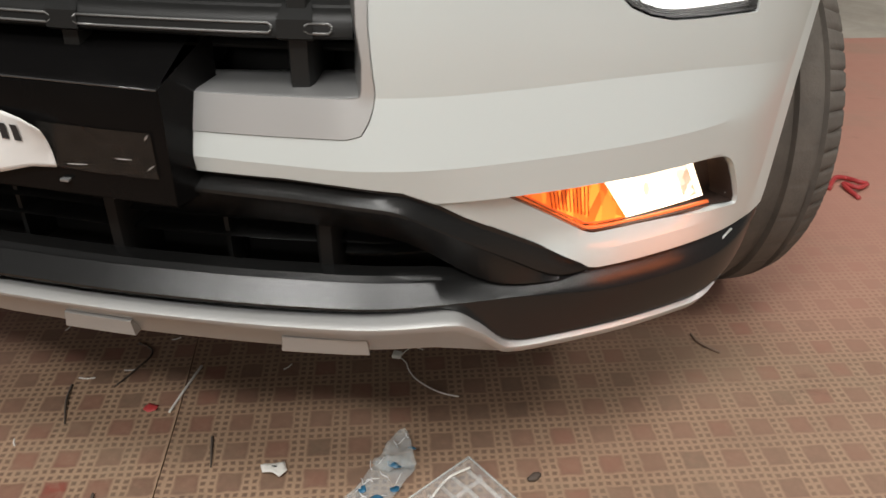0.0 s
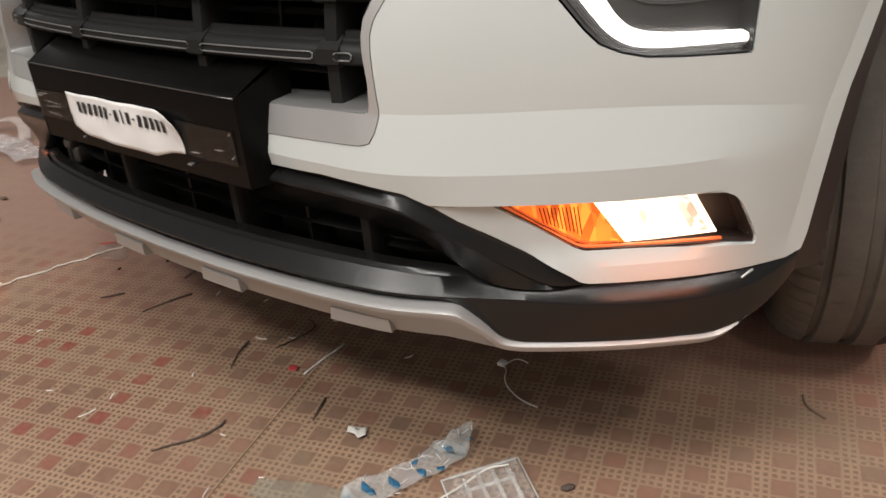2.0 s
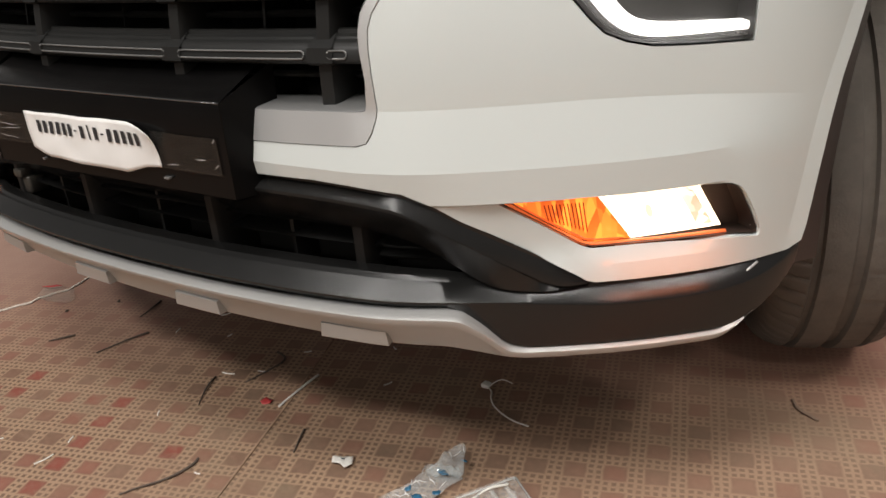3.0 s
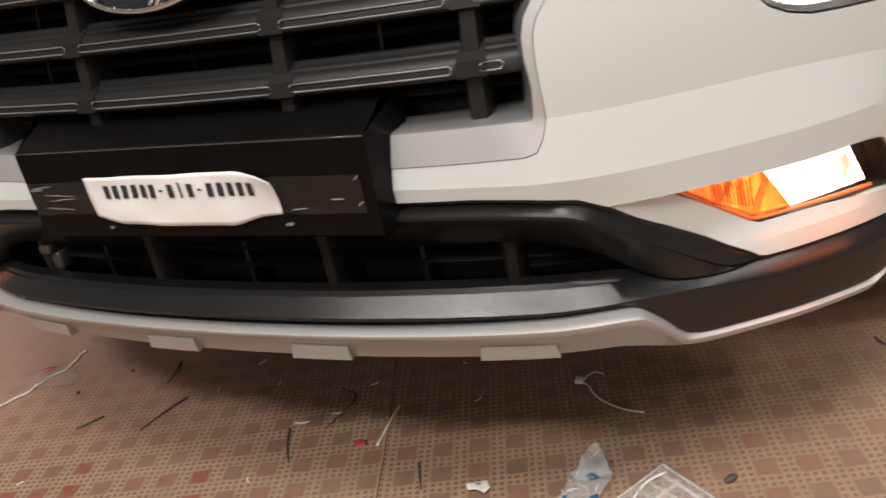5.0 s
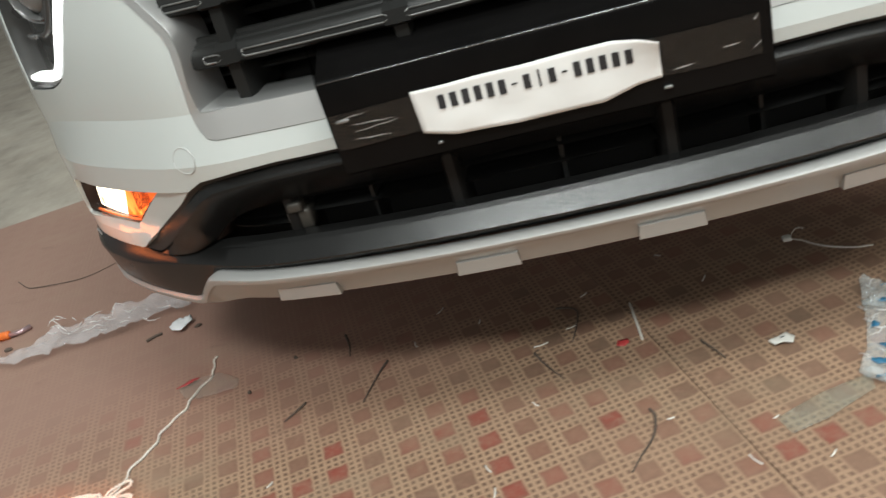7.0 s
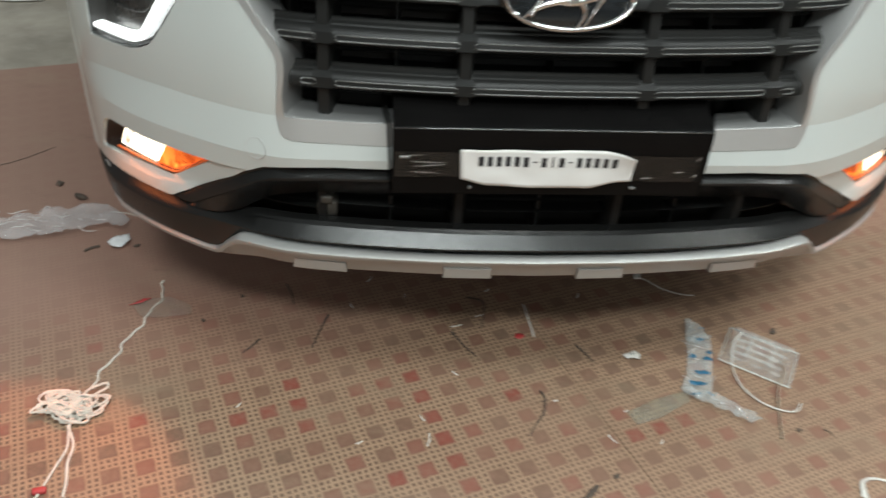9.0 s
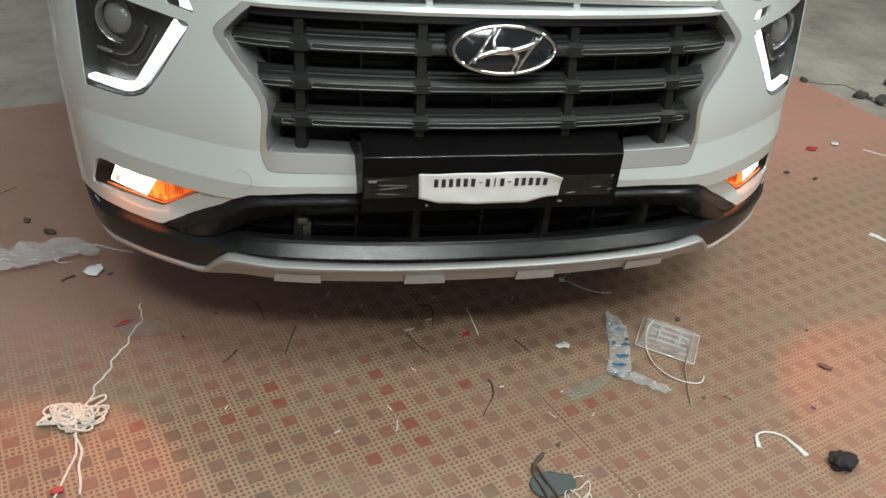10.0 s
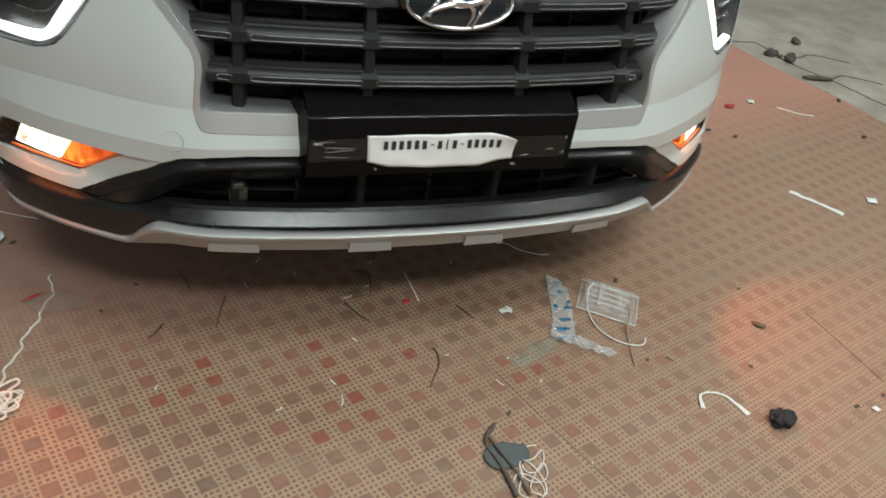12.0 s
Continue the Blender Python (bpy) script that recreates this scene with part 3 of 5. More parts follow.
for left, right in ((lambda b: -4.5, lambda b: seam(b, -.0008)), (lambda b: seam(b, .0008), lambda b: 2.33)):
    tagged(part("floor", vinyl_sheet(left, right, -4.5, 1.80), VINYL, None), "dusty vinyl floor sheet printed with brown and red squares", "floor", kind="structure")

# ---------------------------------------------------------------- the car
car = thing("car", "white compact SUV with black lower bumper and lit fog lamps", "car", (0, 0, 0))

TRIM_OUT = [(0.0, .506), (.26, .507), (.344, .509), (.408, .5115), (.420, .515), (.427, .526), (.432, .540), (.434, .551), (.431, .585), (.429, .612), (.429, .631), (.434, .647), (.447, .666),
            (.478, .704), (.503, .735), (.510, .745), (.510, .755), (.503, .764), (.476, .787), (.450, .808), (.430, .828)]
HEAD = [(.826, .588), (.758, .591), (.718, .594), (.690, .601), (.668, .611), (.652, .626), (.626, .656), (.593, .700), (.560, .745), (.558, .752), (.565, .756), (.620, .763), (.70, .771), (.832, .788), (.829, .70)]
FOG_HOLE = [(.553, .445), (.637, .448), (.70, .4475), (.776, .446), (.802, .444), (.814, .438), (.822, .428), (.834, .404), (.843, .382), (.842, .374), (.812, .379), (.699, .384), (.652, .384), (.640, .389), (.597, .417)]
UP_DRL = [(.545, .772), (.602, .780), (.606, .800), (.556, .795)]
WHITE = [(0.0, .468), (.255, .4680), (.343, .4695), (.40, .4675), (.454, .461), (.486, .446), (.513, .427), (.575, .392), (.637, .356), (.645, .350), (.655, .347), (.70, .3465), (.846, .346), (.885, .345), (.905, .352), (.912, .370), (.918, .396),
         (.926, .43), (.941, .49), (.955, .532), (.972, .566), (.995, .615), (1.03, .690), (1.07, .760), (1.11, .815), (.90, .822), (.70, .812), (.56, .812), (.470, .826)] + TRIM_OUT[::-1]


EDGE_Z = [.35, .37, .396, .43, .49, .532, .566, .615, .69, .76, .815]
EDGE_U = [.905, .912, .918, .926, .941, .955, .972, .995, 1.03, 1.07, 1.11]


def flange(u):
    """The fold along the wheel arch, as a height over u."""
    return float(np.interp(u + .024, EDGE_U, EDGE_Z))


def waist(u):
    return 0.548 - 0.02 * max(0, (u - 0.62) / 0.25) ** 2


def set_back(u):
    """How far the face of the bumper lies behind the plan line, beside and behind the number board."""
    return float(np.interp(abs(u), [0, .26, .34, .40, .46, .50], [.029, .022, .014, .006, .001, 0]))


def white_relief(u, z):
    """The shoulder below the waist line, and the pocket face round the fog lamp."""
    k = min(1, max(0, (0.93 - u) / 0.16))
    k = k * k * (3 - 2 * k)
    line = waist(u)
    h = float(np.interp(z, [0.30, 0.352, 0.367, 0.384, 0.40, 0.444, 0.4475, 0.484, line, line + 0.012, 0.9], [0.008, 0.011, 0.009, 0.001, 0.002, 0.006, 0.014, 0.015, 0.0, 0.0, 0.0]))
    if u < 0.57:
        plain = float(np.interp(z, [0.30, 0.444, 0.484, line, line + 0.012, 0.9], [0.004, 0.010, 0.015, 0.0, 0.0, 0.0]))
        w = min(1.0, max(0.0, (u - 0.45) / 0.10))
        h = plain + (h - plain) * w * w * (3 - 2 * w)
    past = min(1, max(0, (u - 0.735) / 0.075))
    past = past * past * (3 - 2 * past)
    h += past * (float(np.interp(z, [0.30, 0.352, 0.40, 0.484, line, 0.9], [0.008, 0.010, 0.012, 0.012, 0.0, 0.0])) - h)
    edge_u = float(np.interp(z, EDGE_Z, EDGE_U))
    return h * k + 0.15 * max(0.0, u - edge_u + 0.024) - set_back(u)


part("bumper", panel(WHITE, (rounded(HEAD, .003), rounded(FOG_HOLE, .004), rounded(UP_DRL, .006)), white_relief, thick=0.016, step=0.0125, lines=((.0005, .90, waist), (.0005, .80, lambda u: .484), (.465, .802, lambda u: .4478), (.485, .802, lambda u: .4442), (.67, .85, lambda u: .367), (.884, 1.080, flange))), PAINT, car, "glossy white painted bumper")

# satin silver surround of the grille
TRIM_IN = [(0.0, .5425), (.25, .5425), (.34, .545), (.395, .547), (.414, .5475), (.4195, .549), (.4215, .556), (.4225, .580), (.4205, .595), (.418, .612), (.4175, .630), (.421, .648), (.433, .668), (.463, .705), (.484, .735), (.490, .743), (.490, .752), (.484, .760), (.460, .783), (.438, .802), (.42, .815)]


def trim_relief(u, z):
    return white_relief(u, z) + 0.0012


trim_face = [(max(0, u - (.0009 if u > .3 else 0)), z + (.0009 if z < .53 else 0)) for u, z in TRIM_OUT] + TRIM_IN[::-1]
trim = part("grille_surround", panel(trim_face, (), trim_relief, thick=.008, step=.009), SILVER, car, "satin silver surround of the grille")


def trim_ledge():
    """The shelf along the lower edge of the grille opening."""
    us = np.linspace(0, .4185, 30)
    z0 = np.interp(us, [0, .25, .34, .395, .4185], [.5425, .5425, .545, .547, .5487])
    return loft([[skin(u, z + dz, (trim_relief(u, z) + d) if k else d) for u, z in zip(us, z0)] for dz, d, k in ((0, 0, 1), (.0020, -.003, 1), (.0050, -.046, 0), (.0055, -.066, 0))], mirror=True)


def trim_return():
    """The side walls of the grille opening, from the shelf up to the bar."""
    keys = [q for q in TRIM_IN if q[0] > .4190 or q[1] > .6]
    line = spline(keys, 4)
    return loft([[skin(u, z, trim_relief(u, z)) for u, z in line], [skin(u - .002, z, trim_relief(u, z) - .004) for u, z in line], [skin(u - .013, z, -.062) for u, z in line]])


part("ledge", trim_ledge(), SHADED_SILVER, trim)
for side in (1, -1):
    bm = trim_return()
    for v in bm.verts:
        v.co.x *= side
    part("inner_wall", bm, SHADED_SILVER, trim)

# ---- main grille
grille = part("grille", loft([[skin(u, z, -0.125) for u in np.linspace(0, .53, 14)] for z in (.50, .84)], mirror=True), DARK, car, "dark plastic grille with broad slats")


def slat(z, end, rise=0.024):
    """A broad slat: long upper face, rounded nose, shallow underside, following the nose of the car."""
    us = np.linspace(0, end, 26)
    prof = [(-0.115, .004), (-0.052, .006), (-0.046, rise - .004), (-0.041, rise), (-0.037, rise - .001), (-0.0365, rise - .005), (-0.031, 0.0165), (-0.0302, 0.0140), (-0.026, 0.0130), (-0.022, 0.0105), (-0.018, 0.004), (-0.018, -0.007), (-0.022, -0.0105), (-0.032, -0.012), (-0.090, -0.008)]
    return loft([[skin(u, z + dz, d) for u in us] for d, dz in prof], mirror=True)


def slot(z, u0, u1):
    """The thin double ridge along a slat's nose, closed at both ends."""
    pts = [(u0, z + .0042), (u1, z + .0042), (u1 + .003, z + .002), (u1 + .003, z - .002), (u1, z - .0042), (u0, z - .0042), (u0 - .003, z - .002), (u0 - .003, z + .002)]
    line = [skin(u, a, -0.0172) for u, a in dense(pts, 0.03)]
    line.append(line[0])
    return tube(line, 0.0012, 6)


for z, end in ((.737, .500), (.6715, .450), (.6045, .414)):
    s = part("slat", slat(z, end), GRILLE, grille)
    gaps = [(-.128, .128), (.158, .338), (-.338, -.158), (.374, end - .022), (-(end - .022), -.374)]
    if z > 0.7:
        gaps = gaps[1:]
    for a, b in gaps:
        part("ridge", slot(z, a, b), SLOT, s)
# thin upper slat and dark inner slats
for z in (.790,):
    part("slat", slat(z, .452, rise=0.012), GRILLE, grille)
for z in (.706, .640, .573):
    us = np.linspace(0, .46 if z > .65 else .415, 18)
    part("inner_slat", loft([[skin(u, z + dz, d) for u in us] for d, dz in ((-.115, .006), (-.070, .004), (-.066, 0), (-.070, -.004), (-.115, -.004))], mirror=True), GRILLE, grille)
for u in (-.362, -.143, .143, .362):
    rows = []
    for w, d in ((-.013, -.11), (-.012, -.036), (-.008, -.026), (.008, -.026), (.012, -.036), (.013, -.11)):
        rows.append([skin(u + w, z, d) for z in np.linspace(.545, .80, 12)])
    part("rib", loft(rows), GRILLE, grille)
    for z in (.737, .6715, .6045):
        rows = [[skin(u + w * k, z + dz, d) for dz, d, k in ((.024, -.040, .7), (.013, -.024, .9), (.0075, -.0165, 1), (-.0085, -.0160, 1), (-.012, -.022, 1), (-.014, -.05, .8))] for w in np.linspace(-.016, .016, 3)]
        part("rib_joint", loft(rows), GRILLE, grille)

for u in (-.43, -.252, 0, .252, .43):
    part("inner_fin", loft([[skin(u + w, z, d) for z in np.linspace(.545, .72 if abs(u) > .4 else .79, 8)] for w, d in ((-.0025, -.12), (-.002, -.064), (.002, -.064), (.0025, -.12))]), GRILLE, grille)

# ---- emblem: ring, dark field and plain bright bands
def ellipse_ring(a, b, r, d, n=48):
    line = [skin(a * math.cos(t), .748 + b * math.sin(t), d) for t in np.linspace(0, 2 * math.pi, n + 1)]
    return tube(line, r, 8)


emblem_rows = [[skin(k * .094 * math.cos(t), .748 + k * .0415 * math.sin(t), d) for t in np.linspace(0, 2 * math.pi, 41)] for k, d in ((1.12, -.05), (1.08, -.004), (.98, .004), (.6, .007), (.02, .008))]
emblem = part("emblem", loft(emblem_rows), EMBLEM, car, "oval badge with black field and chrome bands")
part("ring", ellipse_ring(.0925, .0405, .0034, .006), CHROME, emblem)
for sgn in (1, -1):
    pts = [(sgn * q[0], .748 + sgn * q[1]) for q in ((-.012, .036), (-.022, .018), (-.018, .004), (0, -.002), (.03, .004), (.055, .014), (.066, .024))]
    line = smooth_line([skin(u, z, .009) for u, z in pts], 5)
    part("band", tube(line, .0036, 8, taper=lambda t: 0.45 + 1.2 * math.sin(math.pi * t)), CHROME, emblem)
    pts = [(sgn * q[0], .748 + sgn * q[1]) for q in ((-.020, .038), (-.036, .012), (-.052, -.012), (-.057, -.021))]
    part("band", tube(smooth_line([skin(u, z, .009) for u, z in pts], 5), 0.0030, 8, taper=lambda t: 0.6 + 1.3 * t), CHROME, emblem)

# ---- white bar over the grille, slots and hood lip
us = np.linspace(0, .452, 24)
part("grille_bar", loft([[skin(u, z, d) for u in us] for z, d in ((.796, -.06), (.7965, -.012), (.799, -.004), (.806, 0.0), (.812, -.004), (.815, -.02), (.815, -.08))], mirror=True), PAINT, car)
part("slot_back", loft([[skin(u, z, d) for u in us] for z, d in ((.812, -.045), (.845, -.040))], mirror=True), SILVER, car)
for u in (-.135, .135):
    part("slot_rib", loft([[skin(u + w, z, d) for z in (.812, .83, .848)] for w, d in ((-.009, -.05), (-.006, -.012), (.006, -.012), (.009, -.05))]), PAINT, car)


def hood_rows():
    rows = []
    us = np.linspace(0, u_of_y(1.1), 40)
    for k in np.linspace(0, 1, 12):
        row = []
        for u in us:
            o = skin(u, .838 - .016 * min(1, u / .5), -.004)
            t = np.array([o.x * .84, 1.16, 1.06])
            p = np.array(o) * (1 - k) + t * k
            p[2] = o.z + (1.06 - o.z) * (math.sin(k * math.pi / 2) ** 0.9) * (0.86 + .14 * k)
            row.append(p)
        rows.append(row)
    first = [(p[0], p[1] + .004, p[2] - .010) for p in rows[0]]
    return [first] + rows


part("hood", loft(hood_rows(), mirror=True), PAINT, car, "glossy white hood")

# ---- black lower bumper
us = np.r_[np.linspace(0, .44, 16), np.linspace(.46, .648, 18)]
edge = [(0, .4685), (.255, .4685), (.343, .4700), (.40, .4680), (.454, .4615), (.486, .4465), (.513, .4275), (.575, .3925), (.637, .3565), (.650, .349)]
crest = [(0, .449, .004), (.25, .450, .020), (.343, .4505, .0195), (.395, .449, .0185), (.440, .4435, .017), (.470, .431, .015), (.497, .4125, .012), (.530, .3925, .009), (.565, .3715, .007), (.595, .3525, .006), (.618, .3425, .006), (.65, .3455, .006)]
mouth = [(0, .400, -.058), (.25, .400, -.046), (.36, .402, -.034), (.42, .398, -.027), (.452, .390, -.024), (.485, .373, -.020), (.510, .3560, -.0155), (.528, .3460, -.0105), (.545, .3395, -.0035), (.565, .3375, .0005), (.595, .3360, .0045), (.620, .3375, .006), (.65, .3425, .006)]
part("lower_bumper", loft([rail(us, edge, -.012, 2, set_back), rail(us, edge, .0035, 2, set_back), rail(us, [(a, b - .0068 * min(1, max(0, (.655 - a) / .12))) for a, b in edge], .0028, 2, set_back), rail(us, [(a, b - .0075 * min(1, max(0, (.655 - a) / .12))) for a, b in edge], .0030, 2, set_back),
                           rail(us, [(a, b + .0025, d) for a, b, d in crest], 0, 1, set_back), rail(us, [(a, b - .001, d + .0005) for a, b, d in crest], 0, 1, set_back),
                           rail(us, [(a, b - .0045, d - .0025) for a, b, d in crest], 0, 1, set_back),
                           rail(us, [(a, b + .002, d + .002) for a, b, d in mouth], 0, 1), rail(us, [(a, b, d - .003) for a, b, d in mouth], 0, 1), rail(us, [(a, b + (.004 if a < .50 else -.006), d - .055) for a, b, d in mouth], 0, 1)], mirror=True), LIP, car, "grained black plastic lower bumper")
us = np.r_[np.linspace(0, .48, 20), np.linspace(.49, .66, 20), np.linspace(.68, .905, 18)]
inner = [(0, .3555, -.036), (.40, .3555, -.036), (.46, .354, -.034), (.52, .350, -.026), (.57, .3465, -.0145), (.61, .3440, -.006), (.655, .3465, .001), (.846, .3455, .001), (.885, .3445, .001), (.905, .350, .0)]
outer = [(0, .3305, .0075), (.50, .3305, .009), (.60, .3285, .012), (.67, .325, .021), (.80, .3245, .021), (.84, .329, .013), (.87, .333, .006), (.905, .343, .001)]


def ledge(u, t, z0, d0):
    """A point of the lip's upper ledge: (z0, d0) in the grooved middle, t of the way from inner to outer edge at the corners."""
    a, b = (np.array([np.interp(u, [k[0] for k in q], [k[i] for k in q]) for i in (1, 2)]) for q in (inner, outer))
    w = float(np.interp(u, [.42, .53], [0, 1]))
    z, d = np.array([z0, d0]) * (1 - w) + (a + (b - a) * t) * w
    return u, z, d


lip_rows = []
lip_rows.append(rail(us, [(a, b - (.045 if a < .6 else .004), c - .012) for a, b, c in inner], 0, 8))
lip_rows.append(rail(us, [(a, b - .0015, c - .002) for a, b, c in inner], 0, 8))
lip_rows.append(rail(us, inner, 0, 8))
for t, z0, d0 in ((.30, .3525, -.0205), (.38, .346, -.0165), (.50, .350, -.0105)):
    lip_rows.append(rail(us, [ledge(u, t, z0, d0) for u in us], 0, 8))
lip_rows.append(rail(us, outer, 0, 8))
lip_rows.append(rail(us, [(0, .328, .0075), (.50, .328, .009), (.60, .3255, .013), (.67, .3215, .022), (.80, .321, .022), (.84, .325, .014), (.87, .330, .007), (.905, .340, .001)], 0, 8))
lip_rows.append(rail(us, [(0, .317, -.004), (.49, .317, -.002), (.505, .315, .004), (.53, .297, .008), (.555, .276, .009), (.575, .271, .010), (.795, .268, .010), (.835, .277, .008), (.87, .296, .004), (.905, .322, -.002)], 0, 1))
lip_rows.append(rail(us, [(0, .312, -.030), (.49, .312, -.030), (.555, .270, -.02), (.795, .264, -.02), (.905, .315, -.03)], 0))
part("lower_lip", loft(lip_rows, mirror=True), LIP, car, "grained black plastic lip")
# Thin silver tube that draws the highlight at the end of the arch trim.
for side in (1, -1):
    part("edge_highlight", tube([(side * .746, .252, .3205), (side * .757, .263, .3315), (side * .769, .276, .3435)], .0015, 6), SILVER, car)

# silver skid strip with its four square pads
us = np.r_[np.linspace(0, .48, 24), np.linspace(.49, .60, 22), np.linspace(.615, .838, 22)]
top = [(0, .3135), (.25, .3145), (.40, .3185), (.486, .3210), (.507, .3190), (.532, .299), (.556, .2735), (.575, .2705), (.795, .2675), (.812, .2700), (.825, .2755), (.838, .2835)]
low = [(0, .2995), (.25, .3000), (.40, .3030), (.484, .3050), (.504, .3030), (.530, .284), (.552, .2605), (.575, .2555), (.795, .2535), (.812, .2600), (.825, .2695), (.838, .2825)]
base = [(0, .2640, -.012), (.40, .2640, -.012), (.482, .264, -.010), (.516, .259, -.007), (.556, .2505, -.004), (.60, .250, -.004), (.795, .249, -.004), (.812, .257, -.004), (.825, .2675, .002), (.838, .2822, .008)]


def ease(keys, d):
    """The strip draws in to nothing at its ends."""
    return [(a, b, float(np.interp(a, [.79, .838], [d, .0085])) + float(np.interp(a, [0, .25, .45, .505, .565], [0, .002, .010, .012, 0])) * (d > 0)) for a, b in keys]


skid = part("skid_plate", loft([rail(us, ease(top, -.004), 0, 1), rail(us, ease(top, .008), 0, 1), rail(us, ease([(a, b - .004 * (a < .83)) for a, b in top], .0145), 0, 1), rail(us, ease([(a, (b + c) / 2) for (a, b), (_, c) in zip(top, low)], .0145), 0, 1), rail(us, ease([(a, b + .002 * (a < .83)) for a, b in low], .011), 0, 1), rail(us, ease(low, .005), 0, 1),
                                rail(us, base, 0, 1), rail(us, [(a, b + .004, -.09) for a, b, c in base], 0, 1)], mirror=True), SKID, car, "silver painted skid strip")
for u0, u1 in ((-.414, -.324), (-.157, -.076), (.076, .157), (.324, .414)):
    rows = []
    for z, d, k in ((.288, -.030, 0), (.2875, .001, 0), (.2865, .0035, .001), (.2685, .0035, -.0015), (.267, .002, -.001), (.264, -.05, .004)):
        rows.append([skin(u, z, d) for u in np.linspace(u0 + k, u1 - k, 6)])
    bm = loft(rows)
    caps = [[rows[i][j] for i in range(6)] for j in (0, 5)]
    for cap in caps:
        bm.faces.new([bm.verts.new(p) for p in cap])
    part("pad", bm, SKID, skid)

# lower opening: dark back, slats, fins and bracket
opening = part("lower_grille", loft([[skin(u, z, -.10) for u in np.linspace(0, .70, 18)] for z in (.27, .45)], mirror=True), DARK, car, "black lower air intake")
for z in (.419, .3945, .372):
    us = np.linspace(0, .385, 16)
    part("slat", loft([[skin(u, z + dz, d) for u in us] for d, dz in ((-.10, .003), (-.054, .0024), (-.051, 0), (-.054, -.0024), (-.10, -.003))], mirror=True), LIP, opening)
for u in (-.37, -.137, .137, .37):
    rows = [[skin(u + w, z, d) for z in np.linspace(.325, .445, 5)] for w, d in ((-.013, -.10), (-.011, -.042), (-.006, -.034), (.006, -.034), (.011, -.042), (.013, -.10))]
    part("fin", loft(rows), DARK, opening)
for u in (-.255, .005, .255):
    rows = [[skin(u + w, z, d) for z in np.linspace(.325, .445, 4)] for w, d in ((-.003, -.10), (-.0025, -.056), (.0025, -.056), (.003, -.10))]
    part("fin", loft(rows), GRILLE, opening)
for k, z in enumerate((.416, .396, .377, .362)):
    us = np.linspace(.385, .53, 10)
    for side in (1, -1):
        rows = [rail(us, [(.385, z + dz, d), (.50, z * .8 + .072 + dz, d), (.53, z * .7 + .106 + dz, d - .01)], 0) for dz, d in ((.0, -.10), (.001, -.062), (-.003, -.052), (-.008, -.056), (-.009, -.10))]
        part("side_plate", loft([[(side * p.x, p.y, p.z) for p in r] for r in rows]), LIP, opening)
bm = bmesh.new()
box(bm, -.372, -.338, .075, .105, .352, .381, .004)
box(bm, -.366, -.345, .068, .09, .381, .395, .003)
part("bracket", bm, mat("aged_grey_metal", (0.06, 0.055, 0.047), 0.5, metal=0.3), opening)

# ---- number board with taped paper
holder = part("plate_holder", loft([[(x * k, y, z) for x, k in ((-.25, 1), (-.246, 1), (0, 1), (.246, 1), (.25, 1))] for k, y, z in
                                    ((1.07, .075, .592), (1.004, .0045, .5612), (1.003, .0030, .5604), (1.0015, .0015, .5593), (1.0, .0005, .5578), (.998, 0, .5560), (.998, 0, .50), (.998, 0.001, .445), (1.0, .006, .441), (1.03, .06, .438))]), BOARD, car, "black sheet number board")
for side in (-1, 1):
    bm = bmesh.new()
    prof = ((.0, .5575, -.0005), (.0022, .5600, .0005), (.075, .592, .0175), (.075, .438, .012), (.0, .445, -.0005))
    bm.faces.new([bm.verts.new((side * (.25 + w), y, z)) for y, z, w in prof])
    part("side_cheek", bm, BOARD, holder, smooth=False)
part("fold", tube([(x, .0006, .5590) for x in np.linspace(-.2495, .2495, 12)], .0011, 8), FOLD, holder)
part("fold", tube([(x, .0750, .5922) for x in np.linspace(-.266, .266, 12)], .0011, 8), FOLD, holder)


def paper_rows():
    rows = []
    n, m = 40, 12
    for j in range(m + 1):
        v = j / m
        row = []
        for i in range(n + 1):
            t = i / n
            top_z = .5262 - .010 * t
            lo = top_z - float(np.interp(t, [0, .15, .40, .76, .90, .975, 1], [.0514, .0594, .0598, .0573, .0455, .0432, .0425]))
            hi = top_z + float(np.interp(t, [0, .5, .82, .93, 1], [0, .0055, .0098, .0065, 0]))
            x = -.147 + .277 * t + .003 * (1 - v) * (1 - t)
            z = lo + (hi - lo) * v
            out = .003 + .0035 * (1 - v) ** 2 * math.sin(math.pi * min(1, max(0, t * 1.02))) * (1.3 - t) + .0026 * noise.noise(Vector((x * 22, z * 30, 2))) + .008 * max(0, (t - .84) / .16) * v ** 3 
            row.append((x, -.0016 - max(0.0006, out), z))
        rows.append(row)
    return rows


